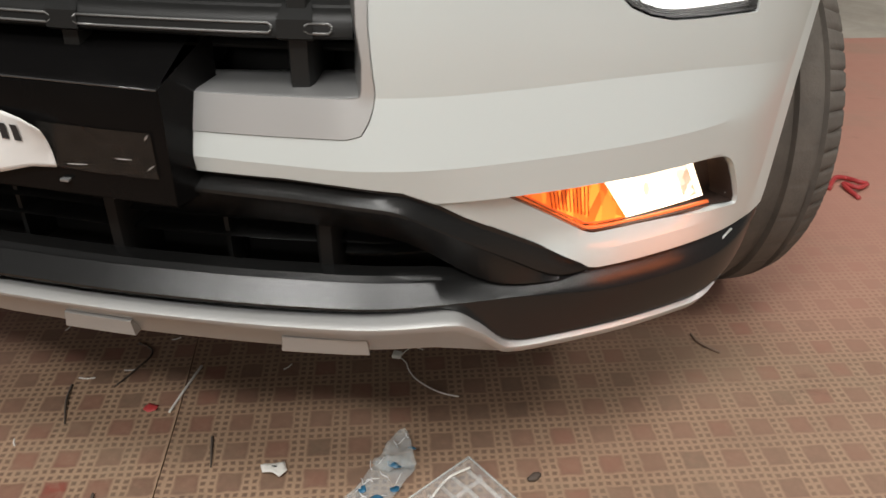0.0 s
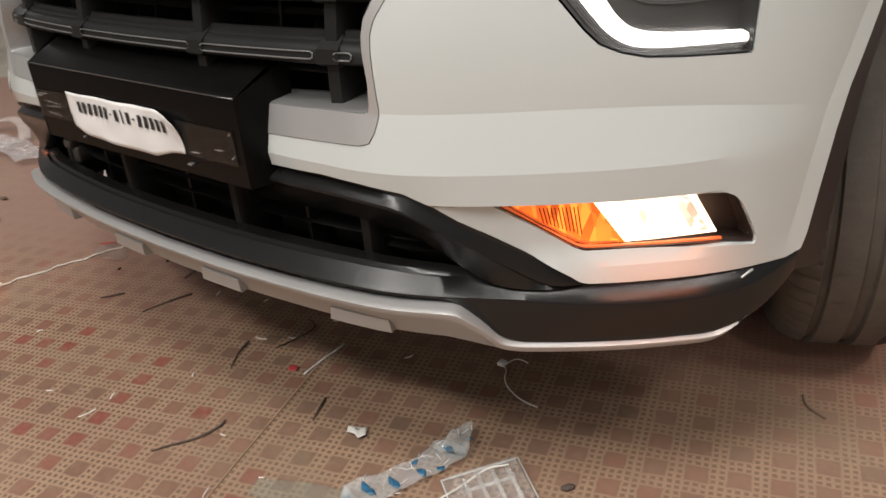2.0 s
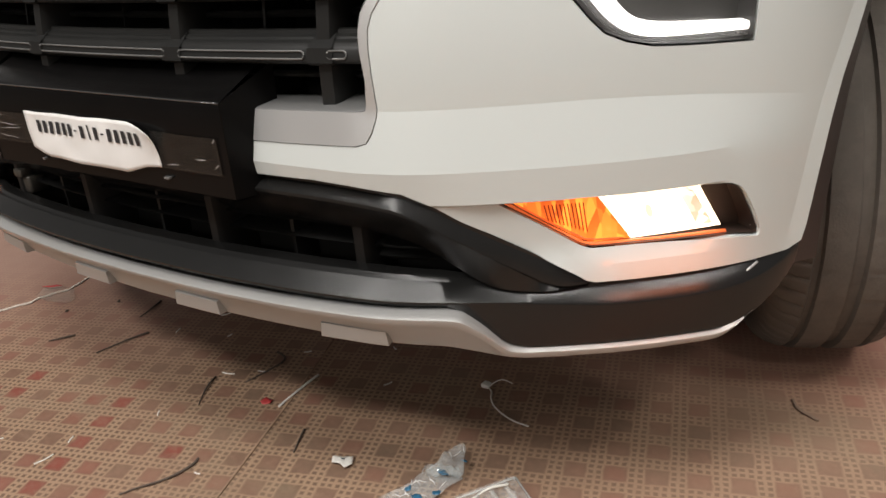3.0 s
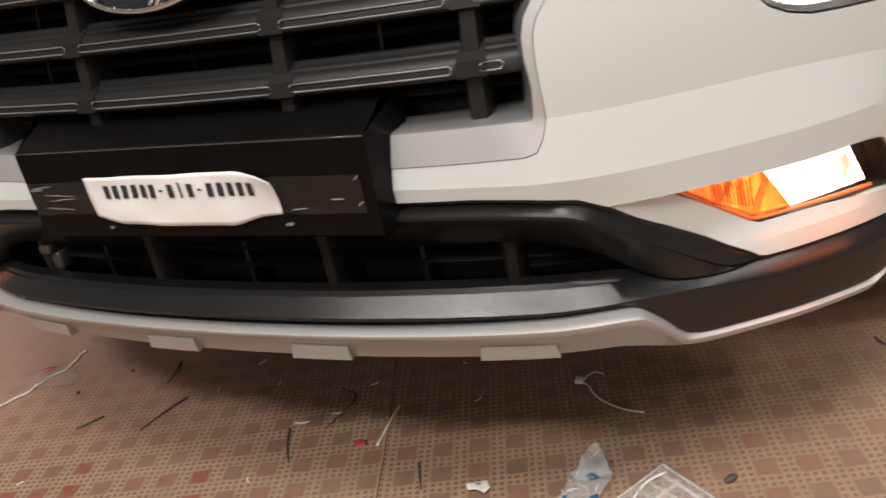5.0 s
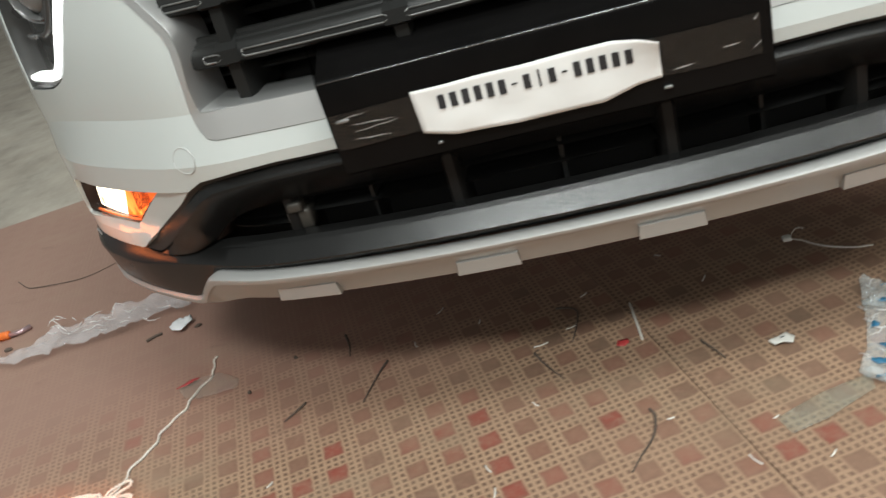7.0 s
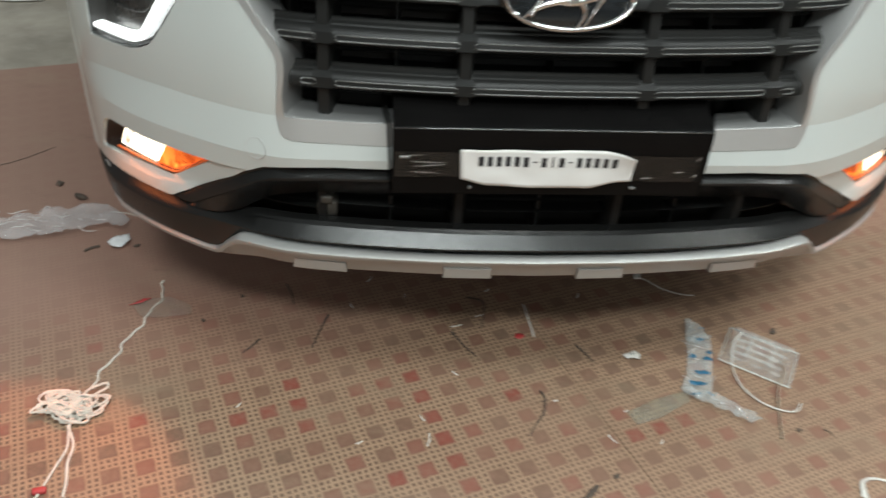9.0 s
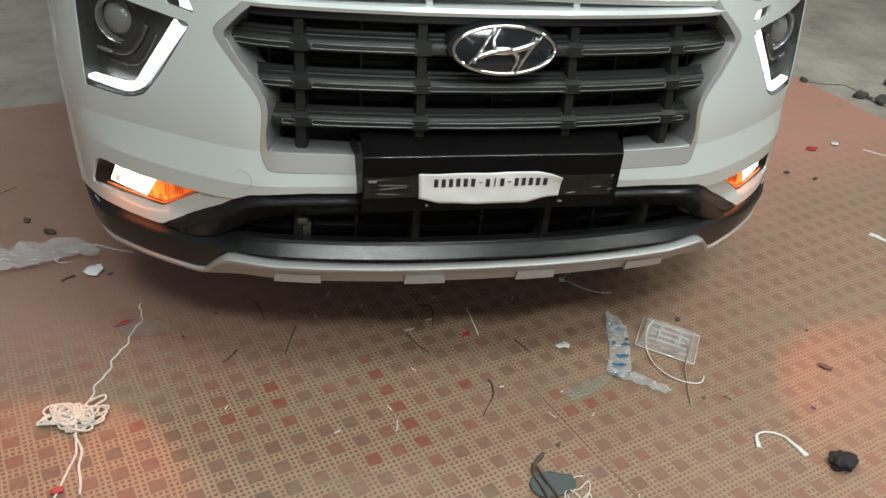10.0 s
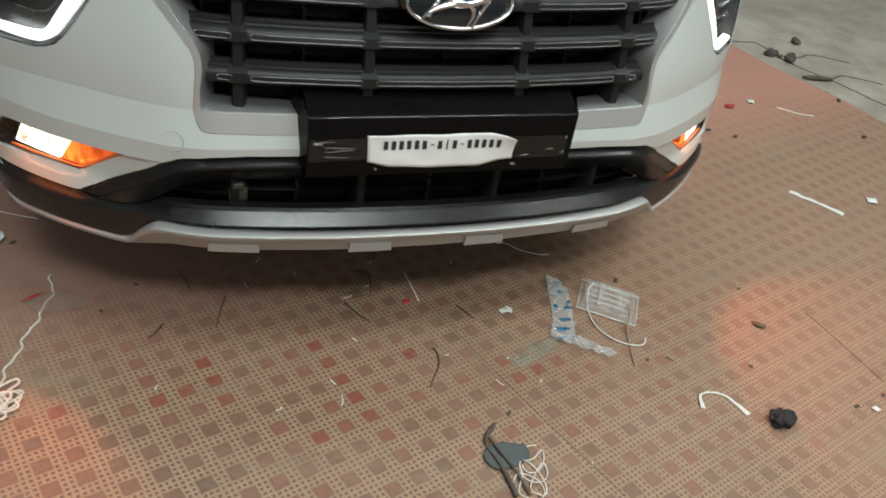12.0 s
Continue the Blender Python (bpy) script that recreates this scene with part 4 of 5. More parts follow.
sheet = paper_rows()
paper = part("paper_plate", loft(sheet), PAPER, holder, "crumpled white paper with dark print bars")
paper.modifiers.new("thickness", "SOLIDIFY").thickness = 0.0006
for k in range(16):
    bm = bmesh.new()
    if k in (6, 10):
        w0, w1, z0, z1 = .0035, .0100, -.0088, -.0066
    elif k == 8:
        w0, w1, z0, z1 = .0055, .0080, -.0175, .0020
    else:
        w0, w1, z0, z1 = .0028, .0108, -.0165, 0
    x0 = -.1205 + k * .0141
    rows = []
    for dz in (z0, z1):
        row = []
        for x in (x0 + w0, x0 + w1):
            t = (x + .147) / .277
            z = .5158 - .001 * t + dz
            lo, hi = (float(np.interp(t * 40, range(41), [q[2] for q in sheet[j]])) for j in (0, 12))
            j = min(11, max(0, int((z - lo) / (hi - lo) * 12)))
            i = min(39, int(t * 40))
            y = min(sheet[j][i][1], sheet[j + 1][i][1], sheet[j][i + 1][1], sheet[j + 1][i + 1][1])
            row.append((x, y - .0012, z))
        rows.append(row)
    vs = [bm.verts.new(p) for r in rows for p in r]
    bm.faces.new((vs[0], vs[1], vs[3], vs[2]))
    part("print_bar", bm, INK, paper)
for x0, x1, z0, z1 in ((-.247, -.140, .478, .522), (.120, .237, .474, .519)):
    rows = [[(x, -.0022 - .0012 * abs(noise.noise(Vector((x * 40, z * 60, 4)))), z + .004 * noise.noise(Vector((x * 9, 3, z * 3)))) for x in np.linspace(x0, x1, 14)] for z in np.linspace(z0, z1, 7)]
    part("tape", loft(rows), TAPE, holder, "brown clear tape")
# pale lines that draw the glints along the tape's creases
rng = random.Random(5)
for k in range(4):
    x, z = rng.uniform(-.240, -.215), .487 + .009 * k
    part("tape_crease_glint", tube([(x + .012 * t, -.0042, z + .0004 * math.sin(3 * t + k) + (.0009 if k % 2 else -.0006) * t) for t in np.linspace(0, rng.uniform(2.0, 4.5), 8)], .00026, 5, taper=lambda t: .3 + .8 * math.sin(math.pi * t)), WRINKLE_GLINT, holder)
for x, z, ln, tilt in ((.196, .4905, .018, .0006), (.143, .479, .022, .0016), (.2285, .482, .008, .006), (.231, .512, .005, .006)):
    part("tape_crease_glint", tube([(x + ln * t, -.0040, z + tilt * t) for t in np.linspace(0, 1, 6)], .00035, 5, taper=lambda t: .3 + .9 * math.sin(math.pi * t)), WRINKLE_GLINT, holder)
for x, z, w in ((-.232, .5115, .016), (.135, .4605, .009), (-.128, .459, .005)):
    bm = bmesh.new()
    box(bm, x - w / 2, x + w / 2, -.005, .001, z - .0014, z + .0014, .0006)
    part("fixing", bm, LAMP_GREY, holder)

# ---- wheel arch edge and liner
def arch_strip(side):
    keys = [(.905, .322), (.908, .345), (.914, .372), (.921, .40), (.935, .455), (.957, .53), (.975, .568), (.998, .615), (1.033, .690), (1.073, .760), (1.113, .815)]
    rows = [[], [], [], []]
    for u, z in keys:
        rows[0].append(skin(u - .004, z, -.001))
        rows[1].append(skin(u + .006, z - .002, -.004))
        rows[2].append(skin(u + .058, z - .016, -.013))
        rows[3].append(skin(u + .072, z - .022, -.12))
    rows = [spline([tuple(p) for p in r], 4) for r in rows]
    return loft([[(side * p[0], p[1], p[2]) for p in r] for r in rows])


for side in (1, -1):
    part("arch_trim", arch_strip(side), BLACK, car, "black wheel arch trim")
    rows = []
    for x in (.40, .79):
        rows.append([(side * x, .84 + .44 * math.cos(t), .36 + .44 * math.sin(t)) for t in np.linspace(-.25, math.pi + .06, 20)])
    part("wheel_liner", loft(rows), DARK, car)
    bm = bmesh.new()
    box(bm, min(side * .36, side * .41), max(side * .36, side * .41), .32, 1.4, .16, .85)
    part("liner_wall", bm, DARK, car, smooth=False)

# round cover of the towing eye, on one side only
cover_line = [skin(-(.464 + .0175 * math.cos(t)), .4925 + .0175 * math.sin(t), white_relief(.464, .4925 + .0175 * math.sin(t)) + .0002) for t in np.linspace(0, 2 * math.pi, 33)]
part("tow_cover_joint", tube(cover_line, .0007, 5), mat("paint_joint_gap", (.47, .475, .465), .6), car)

# ---- headlamps and fog lamps
def inset(poly, r):
    """The outline drawn in by r metres."""
    out, n = [], len(poly)
    area = sum(poly[i - 1][0] * poly[i][1] - poly[i][0] * poly[i - 1][1] for i in range(n))
    sgn = 1 if area > 0 else -1
    for i in range(n):
        p, a, b = (np.array(q, float) for q in (poly[i], poly[i - 1], poly[(i + 1) % n]))
        e1, e2 = (p - a) / np.hypot(*(p - a)), (b - p) / np.hypot(*(b - p))
        n1, n2 = np.array([-e1[1], e1[0]]) * sgn, np.array([-e2[1], e2[0]]) * sgn
        m = n1 + n2
        out.append(tuple(p + r * m / max(0.5, m @ n1)))
    return out


for side in (1, -1):
    def at(u, z, d):
        return skin(u * side, z, d)

    def sheet_of(poly, d, step=.02):
        """A flat-ish piece inside an outline of (u, z) set d behind the skin."""
        bm = panel(poly, (), lambda u, z: d, thick=.006, step=step, both=False)
        if side < 0:
            for v in bm.verts:
                v.co.x *= -1
        return bm

    lamp = part("headlight", sheet_of(inset(HEAD, .001), -.034), LAMP_BODY, car, "clear headlamp with glowing daytime strip")
    # housing walls
    rim = inset(HEAD, .0022)
    part("bezel", loft([[at(u, z, d) for u, z in dense(rim + [rim[0]], .02, False)] for d in (-.0015, -.042)]), LAMP_BODY, lamp)
    mid = [(.8215, .6040), (.775, .6055), (.738, .607), (.712, .610), (.694, .6165), (.678, .629), (.664, .645), (.640, .674), (.607, .714), (.579, .749)]
    cs = smooth_line([(u, z, 0) for u, z in mid], 5)
    rows = []
    tang = [(cs[min(i + 1, len(cs) - 1)] - cs[max(i - 1, 0)]).normalized() for i in range(len(cs))]
    for off, d in ((-.0038, -.022), (-.0032, -.007), (.0010, -.005), (.0050, -.007), (.0055, -.022)):
        row = []
        for i, (c, t) in enumerate(zip(cs, tang)):
            w = off * (1 + (.75 if off > 0 else 3.2) * (i / len(cs)))
            row.append(at(c.x + t.y * w * -1, c.y + t.x * w, d))
        rows.append(row)
    part("daytime_strip", loft(rows), DRL, lamp, "glowing white daytime strip")
    # thin ribs outside the strip
    for extra in (.0066, .0082, .0098):
        part("lens_rib", tube([at(c.x - t.y * extra * (1 + .75 * i / len(cs)), c.y + t.x * extra * (1 + .75 * i / len(cs)), -.007) for i, (c, t) in enumerate(zip(cs, tang))], .0005, 5), LAMP_GREY, lamp)
    centre = at(.742, .720, -.030)
    axis = Vector((0.30 * side, -1, 0.0)).normalized()
    m = axis.to_track_quat("Z", "Y").to_matrix()
    for name, prof, material in (("projector", ((.0004, .014), (.013, .0125), (.024, .006), (.032, -.003), (.036, -.014)), LENS_DARK),
                                 ("projector_ring", ((.036, -.012), (.0375, .003), (.0395, .006), (.0435, .002), (.0455, .0035), (.0475, .001), (.049, -.014)), LAMP_GREY)):
        rows = [[centre + m @ Vector((r * math.cos(t), r * math.sin(t), h)) for t in np.linspace(0, 2 * math.pi, 33)] for r, h in prof]
        part(name, loft(rows), material, lamp)
    line = smooth_line([at(u, z, -.028) for u, z in ((.812, .659), (.775, .659), (.742, .661), (.715, .672), (.690, .698), (.672, .725))], 5)
    part("inner_bar", tube(line, .0052, 8, taper=lambda t: .7 + .5 * t), LAMP_BODY, lamp)
    line = smooth_line([at(u, z, -.022) for u, z in ((.806, .660), (.785, .6595), (.762, .6605))], 5)
    part("inner_blade", tube(line, .0042, 8, taper=lambda t: .7 + .3 * math.sin(math.pi * t)), LAMP_GREY, lamp)
    line = smooth_line([at(u, z, -.034) for u, z in ((.800, .640), (.75, .640), (.715, .645), (.690, .662), (.655, .71))], 5)
    part("inner_bar", tube(line, .003, 6), LAMP_BODY, lamp)
    # cover glass
    cover = part("cover", sheet_of(inset(HEAD, .0026), -.0015), clear("headlamp_cover", (.04, .04, .04), .05, .03, 2, 0), lamp)
    cover.visible_shadow = False
    # upper lamp of the same signature
    upper = part("upper_daytime_lamp", sheet_of(UP_DRL, -.006, .008), LAMP_BODY, car, "small lit daytime lamp beside the hood")
    part("strip", sheet_of([(.548, .7755), (.574, .7785), (.577, .7945), (.559, .7925)], -.003, .008), DRL, upper)

    fog = part("fog_lamp", sheet_of(FOG_HOLE, -.030), LIT_POCKET, car, "lit fog lamp with amber indicator")
    pocket = inset(FOG_HOLE, .0022)
    part("housing", loft([[at(u, z, d) for u, z in dense(pocket + [pocket[0]], .02, False)] for d in (.002, -.032)]), LIT_POCKET, fog)
    clr = [(.6595, .4440), (.774, .4425), (.803, .3885), (.6985, .3875)]
    amb = [(.566, .4425), (.6588, .4445), (.6975, .3878), (.655, .3880), (.643, .3920), (.602, .4175)]
    part("fog_lens", sheet_of(clr, -.009), FOG, fog, "bright warm white lamp")
    part("indicator", sheet_of(amb, -.008), AMBER, fog, "amber indicator")
    # reflector bowls seen through the clear lens, and the fluted block of the amber one
    ring_pts = [(.0040 * math.cos(t), .0085 * math.sin(t)) for t in np.linspace(0, 2 * math.pi, 11)[:-1]]
    bm = bmesh.new()
    bm.faces.new([bm.verts.new(at(.7185 + p - .25 * q, .417 + q, -.0078)) for p, q in ring_pts])
    part("bulb_shade", bm, BOWL, fog)
    part("reflector", sheet_of([(.7500, .4385), (.7665, .4380), (.7930, .3925), (.7740, .3925)], -.0080, .008), FACETS, fog)
    for k in range(11):
        u = .604 + k * .0042
        part("flute", tube([at(u, .4345, -.0072), at(u + .004, .4165 - .0016 * k, -.0072)], .0007, 5), AMBER_DIM, fog)
    part("step", tube([at(u, z, -.0068) for u, z in ((.574, .4375), (.606, .4165), (.647, .3925), (.660, .3905), (.690, .3895))], .0011, 6), AMBER_RIM, fog)
    part("lens_rim", tube([at(u, z, -.004) for u, z in dense([(.560, .4425), (.600, .4155), (.645, .3885), (.660, .3865), (.70, .3855), (.806, .3825)], .02, False)], .0026, 6), AMBER_RIM, fog)
    # the lamps' own light
    data = bpy.data.lights.new("fog_beam", "SPOT")
    data.energy, data.color, data.spot_size, data.spot_blend, data.shadow_soft_size = 7.2, (1.0, 0.22, 0.09), radians(84), 0.35, 0.02
    ob = new("fog_beam", data)
    ob.matrix_world = look(at(.715, .415, .02), (1.22, -.43, 0) if side > 0 else (-1.02, -.54, 0))
    area_lamp("lens_glow", at(.735, .372, .058), at(.735, .322, .022), .14, .02, 0.045, (1.0, 0.22, 0.05))
# ---- flanks, glass house and underside
uf, ur = u_of_y(.87), u_of_y(3.40)
side_poly = [(1.120, .818)] + [(uf - .465 * math.cos(t), .36 + .465 * math.sin(t)) for t in np.linspace(math.acos((uf - 1.122) / .465), math.pi, 14)] + [(uf + .465, .30)]
side_poly += [(ur - .43, .30)] + [(ur - .43 * math.cos(t), .36 + .43 * math.sin(t)) for t in np.linspace(0, math.pi, 18)] + [(ur + .43, .34), (LINE_U[-1] - .002, .34), (LINE_U[-1] - .002, .98), (u_of_y(1.6), .98), (u_of_y(1.15), .93), (u_of_y(.8), .84)]
part("flank", panel(side_poly, (), lambda u, z: -.02 * max(0, (z - .75) / .25) ** 2, thick=.01, step=.07), PAINT, car, "glossy white flank")


def ring(z, y0, y1, w, n=40):
    out = []
    for t in np.linspace(0, 2 * math.pi, n + 1):
        c, s = math.cos(t), math.sin(t)
        e = .35
        out.append((w * math.copysign(abs(c) ** e, c), (y0 + y1) / 2 + (y1 - y0) / 2 * math.copysign(abs(s) ** e, s), z))
    return out


part("window_glass", loft([ring(.97, 1.05, 4.20, .845), ring(1.06, 1.15, 4.20, .835), ring(1.30, 1.52, 4.12, .76), ring(1.555, 1.95, 3.98, .66)]), GLASS_DARK, car, "dark tinted windows")
part("roof", loft([ring(1.55, 1.93, 4.0, .668), ring(1.59, 2.05, 3.95, .63), ring(1.62, 2.4, 3.8, .50), ring(1.63, 3.0, 3.1, .02)]), PAINT, car, "white roof")
bm = bmesh.new()
box(bm, -.56, .56, .20, .46, .285, .33, .01)
box(bm, -.36, .36, .40, 1.35, .20, .32, .02)
box(bm, -.80, .80, 1.33, 3.02, .20, .33, .02)
box(bm, -.70, .70, 3.0, 4.1, .24, .36, .02)
part("underbody", bm, DARK, car, "black underbody")
bm = bmesh.new()
box(bm, -.60, .60, .22, .30, .33, .80, .02)
part("radiator_panel", bm, DARK, car)

# ---- wheels
def wheel(m):
    prof = [(.225, .085), (.262, .108), (.290, .112), (.305, .106), (.318, .097), (.328, .083), (.3355, .062), (.329, .0575), (.329, .0505), (.338, .048), (.3385, .014), (.329, .011), (.329, -.011 + .006), (.3385, -.008)]
    full = prof + [(r, -w) for r, w in [(.3385, .014), (.338, .048), (.329, .0505), (.329, .0575), (.3355, .062), (.328, .083), (.318, .097), (.305, .106), (.290, .112), (.262, .108), (.225, .085)]]
    n = 420
    rows = []
    for i in range(n):
        t = 2 * math.pi * i / n
        row = []
        for r, w in full:
            rr = r
            if .062 < abs(w) < .109 and r > .30 and i % 6 == 0:
                rr = r - (.0060 if abs(w) > .08 else .003)
            elif .04 < abs(w) < .056 and r > .335 and (i + 3) % 12 == 0:
                rr = r - .003
            row.append(m @ Vector((w, rr * math.cos(t), rr * math.sin(t))))
        rows.append(row)
    rows.append(rows[0])
    w = part("wheel", loft([[m @ Vector((a, r * math.cos(t), r * math.sin(t))) for t in np.linspace(0, 2 * math.pi, 49)] for r, a in ((.225, .085), (.215, .08), (.205, .02), (.205, -.08), (.225, -.085))]), ALLOY, car)
    part("tyre", loft(rows), RUBBER, w, "dusty worn black tyre")
    part("hub", loft([[m @ Vector((a, r * math.cos(t), r * math.sin(t))) for t in np.linspace(0, 2 * math.pi, 25)] for r, a in ((.075, .02), (.07, .055), (.03, .062), (.002, .063))]), ALLOY, w)
    for k in range(5):
        t = 2 * math.pi * k / 5
        bm = bmesh.new()
        box(bm, .03, .06, .05, .215, -.022, .022, .008)
        bmesh.ops.transform(bm, matrix=m.to_4x4() @ Matrix.Rotation(t, 4, "X"), verts=bm.verts[:])
        part("spoke", bm, ALLOY, w)


STEER = 24.0
for x, y, a in ((.718, .788, STEER), (-.718, .788, 180 + STEER), (.76, 3.40, 0), (-.76, 3.40, 180)):
    wheel(pose(x, y, .309, 0, 0, a) @ Matrix.Scale(.924, 4))


# ---------------------------------------------------------------- litter on the floor
ROPE = mat("white_nylon_cord", (0.70, 0.655, 0.58), 0.8, vary=0.15, scale=60, grain=0.5, grain_scale=900)
WHITE_PLASTIC = mat("white_plastic_scrap", (0.70, 0.68, 0.63), 0.5, vary=0.1, scale=40)
BRIGHT = mat("bright_white_plastic", (0.86, 0.86, 0.87), 0.3, vary=0.06, scale=40)
TWIG = mat("dark_brown_scrap", (0.085, 0.064, 0.050), 0.8, vary=0.3, scale=60)
STALK = mat("pale_dry_stalk", (0.24, 0.165, 0.12), 0.8, vary=0.2, scale=60)
GREY_CLOTH = mat("dark_grey_scrap", (0.075, 0.085, 0.085), 0.85, vary=0.25, scale=50)
RED = mat("red_plastic_scrap", (0.42, 0.045, 0.045), 0.45, vary=0.15, scale=60)
ORANGE = mat("orange_plastic", (0.75, 0.17, 0.03), 0.45)
CARD = mat("brown_cardboard", (0.40, 0.28, 0.17), 0.85, vary=0.1, scale=30)
STONE = mat("dark_stone", (0.07, 0.06, 0.052), 0.9, vary=0.35, scale=30, grain=0.6, grain_scale=120)
GREEN_FILM = clear("greenish_thin_film", (0.42, 0.46, 0.38), 0.15, 0.3, 30, 0.5)
FILM = clear("clear_plastic_film", (0.76, 0.72, 0.72), 0.24, 0.05, 26, 1.0)
BLISTER = clear("clear_blister_plastic", (0.80, 0.82, 0.80), 0.22, 0.06, 60, 0.4)
HAZE_FILM = clear("thin_dusty_film", (0.50, 0.46, 0.39), 0.11, 0.3, 30, 0.5)


BLUE_FILM = clear("pale_blue_film", (0.74, 0.80, 0.80), 0.18, 0.06, 45, 1.0)
BLUE = mat("blue_print", (0.03, 0.13, 0.23), 0.4, vary=0.3, scale=60)


DRY_LEAF = mat("dry_leaf", (.13, .085, .05), .8, vary=.3, scale=60)


def litter(name, bm, material, label, category, group="", smooth=True):
    return tagged(part(name, bm, material, None, "", smooth), label, category, group)


def strand(name, pts, r, material, label, category, group="", lift=0.0, n=6, taper=None, arch=0.0):
    """A wire, cord or stalk lying on the floor along (x, y) or (x, y, z) points."""
    q = [(*p, r + lift)[:3] if len(p) == 2 else p for p in pts]
    line = smooth_line(q, n)
    for i, v in enumerate(line):
        v.z += arch * math.sin(math.pi * i / (len(line) - 1))
    return litter(name, tube(line, r, 6, taper), material, label, category, group)


def twisted(points, r, step=.0022, pitch=.0125):
    """Two strands laid round one another along a line."""
    p = np.array([tuple(q) for q in points])
    s = np.r_[0, np.cumsum(np.linalg.norm(np.diff(p, axis=0), axis=1))]
    t = np.arange(0, s[-1], step)
    line = np.stack([np.interp(t, s, p[:, k]) for k in range(3)], 1)
    tan = np.gradient(line, axis=0)
    tan /= np.linalg.norm(tan, axis=1)[:, None] + 1e-9
    side = np.stack([-tan[:, 1], tan[:, 0], np.zeros(len(tan))], 1)
    up = np.array([0, 0, 1.0])
    bm = bmesh.new()
    for ph in (0, math.pi):
        a = 2 * math.pi * t / pitch + ph
        path = line + r * .55 * (np.cos(a)[:, None] * side + np.sin(a)[:, None] * up)
        path[:, 2] = np.maximum(path[:, 2], r * .6)
        one = tube([tuple(q) for q in path], r * .62, 5)
        me = bpy.data.meshes.new("strand")
        one.to_mesh(me)
        one.free()
        bm.from_mesh(me)
        bpy.data.meshes.remove(me)
    return bm


# cord: a loose heap, a long tail under the bumper and two short ends
rng = random.Random(7)
loops = [(-.722, .354), (-.718, .315), (-.722, .268), (-.742, .205), (-.757, .158), (-.768, .120), (-.780, .085), (-.786, .050), (-.795, .026)]
tail = smooth_line([(x, y, 0) for x, y in loops], 6)
line = [(v.x + .0042 * math.sin(70 * v.y) + .002 * math.sin(160 * v.y), v.y, .0025) for v in tail]
for k in range(34):
    # long loose loops thrown out from the middle of the heap
    phi = rng.uniform(-.7, .7) + (math.pi if k % 2 else 0) if k % 3 else rng.uniform(0, 6.28)
    ln, wd = rng.uniform(.014, .056) * (1.0 if abs(math.cos(phi)) > .5 else .7), rng.uniform(.006, .026)
    cx, cy = -.815 + rng.uniform(-.022, .022), -.028 + rng.uniform(-.018, .018)
    for t in np.linspace(-2.3, 2.3, 7):
        along, across = ln * (.45 + .55 * math.cos(t)) + rng.uniform(-.005, .005), wd * math.sin(t)
        line.append((cx + along * math.cos(phi) - across * math.sin(phi), cy + along * math.sin(phi) + across * math.cos(phi), .003 + k * .0005 + .004 * rng.random()))
line += [(-.800, -.085, .006), (-.795, -.120, .003), (-.803, -.160, .0025), (-.811, -.203, .0025), (-.816, -.225, .0025)]
cord = litter("cord", twisted(smooth_line(line, 5), .0023), ROPE, "tangled heap of white nylon cord with a long tail", "cord")
part("cord_end", twisted(smooth_line([(-.806, -.070, .008), (-.786, -.110, .003), (-.785, -.150, .0025), (-.776, -.190, .0025), (-.773, -.220, .0025)], 6), .0026), ROPE, cord)
bm = bmesh.new()
box(bm, -.011, .011, -.006, .006, 0, .009, .003)
bmesh.ops.transform(bm, matrix=pose(-.813, -.208, 0, 0, 0, 12), verts=bm.verts[:])
litter("bottle_cap", bm, RED, "small red plastic cap by the cord end", "cap")

# cable tie, sticks and thin scraps
tie = strand("cable_tie", [(.335, .367), (.352, .352), (.362, .334), (.378, .316), (.402, .303), (.425, .298), (.448, .300)], .0013, WHITE_PLASTIC, "bent white cable tie on the floor", "cable tie", arch=.006)
bm = bmesh.new()
box(bm, .326, .340, .360, .374, 0, .007, .002)
part("tie_head", bm, WHITE_PLASTIC, tie)
strand("cable_tie", [(.338, .368), (.352, .383), (.368, .392)], .0009, WHITE_PLASTIC, "bent white cable tie on the floor", "cable tie", arch=.008)
strand("stick", [(.053, .267), (.056, .215), (.059, .163)], .0020, WHITE_PLASTIC, "thin white plastic stick on the floor", "stick", arch=.001)
litter("plastic_chip", patch([(.019, .160), (.029, .156), (.039, .163), (.037, .173), (.022, .172)], lambda x, y: .002 + .002 * noise.noise(Vector((x * 80, y * 80, 0))), .006), RED, "small red plastic chip", "scrap")
clip_bit = litter("broken_clip", patch([(.231, .099), (.238, .089), (.251, .092), (.262, .088), (.268, .100), (.259, .113), (.246, .106)], lambda x, y: .006 + .003 * noise.noise(Vector((x * 70, y * 70, 3))), .005, .0012), WHITE_PLASTIC, "broken white plastic clip on the floor", "scrap")
part("print_mark", patch([(.247, .098), (.254, .0995), (.254, .1012), (.247, .0998)], lambda x, y: .0095, .005, .0004), GREY_CLOTH, clip_bit)
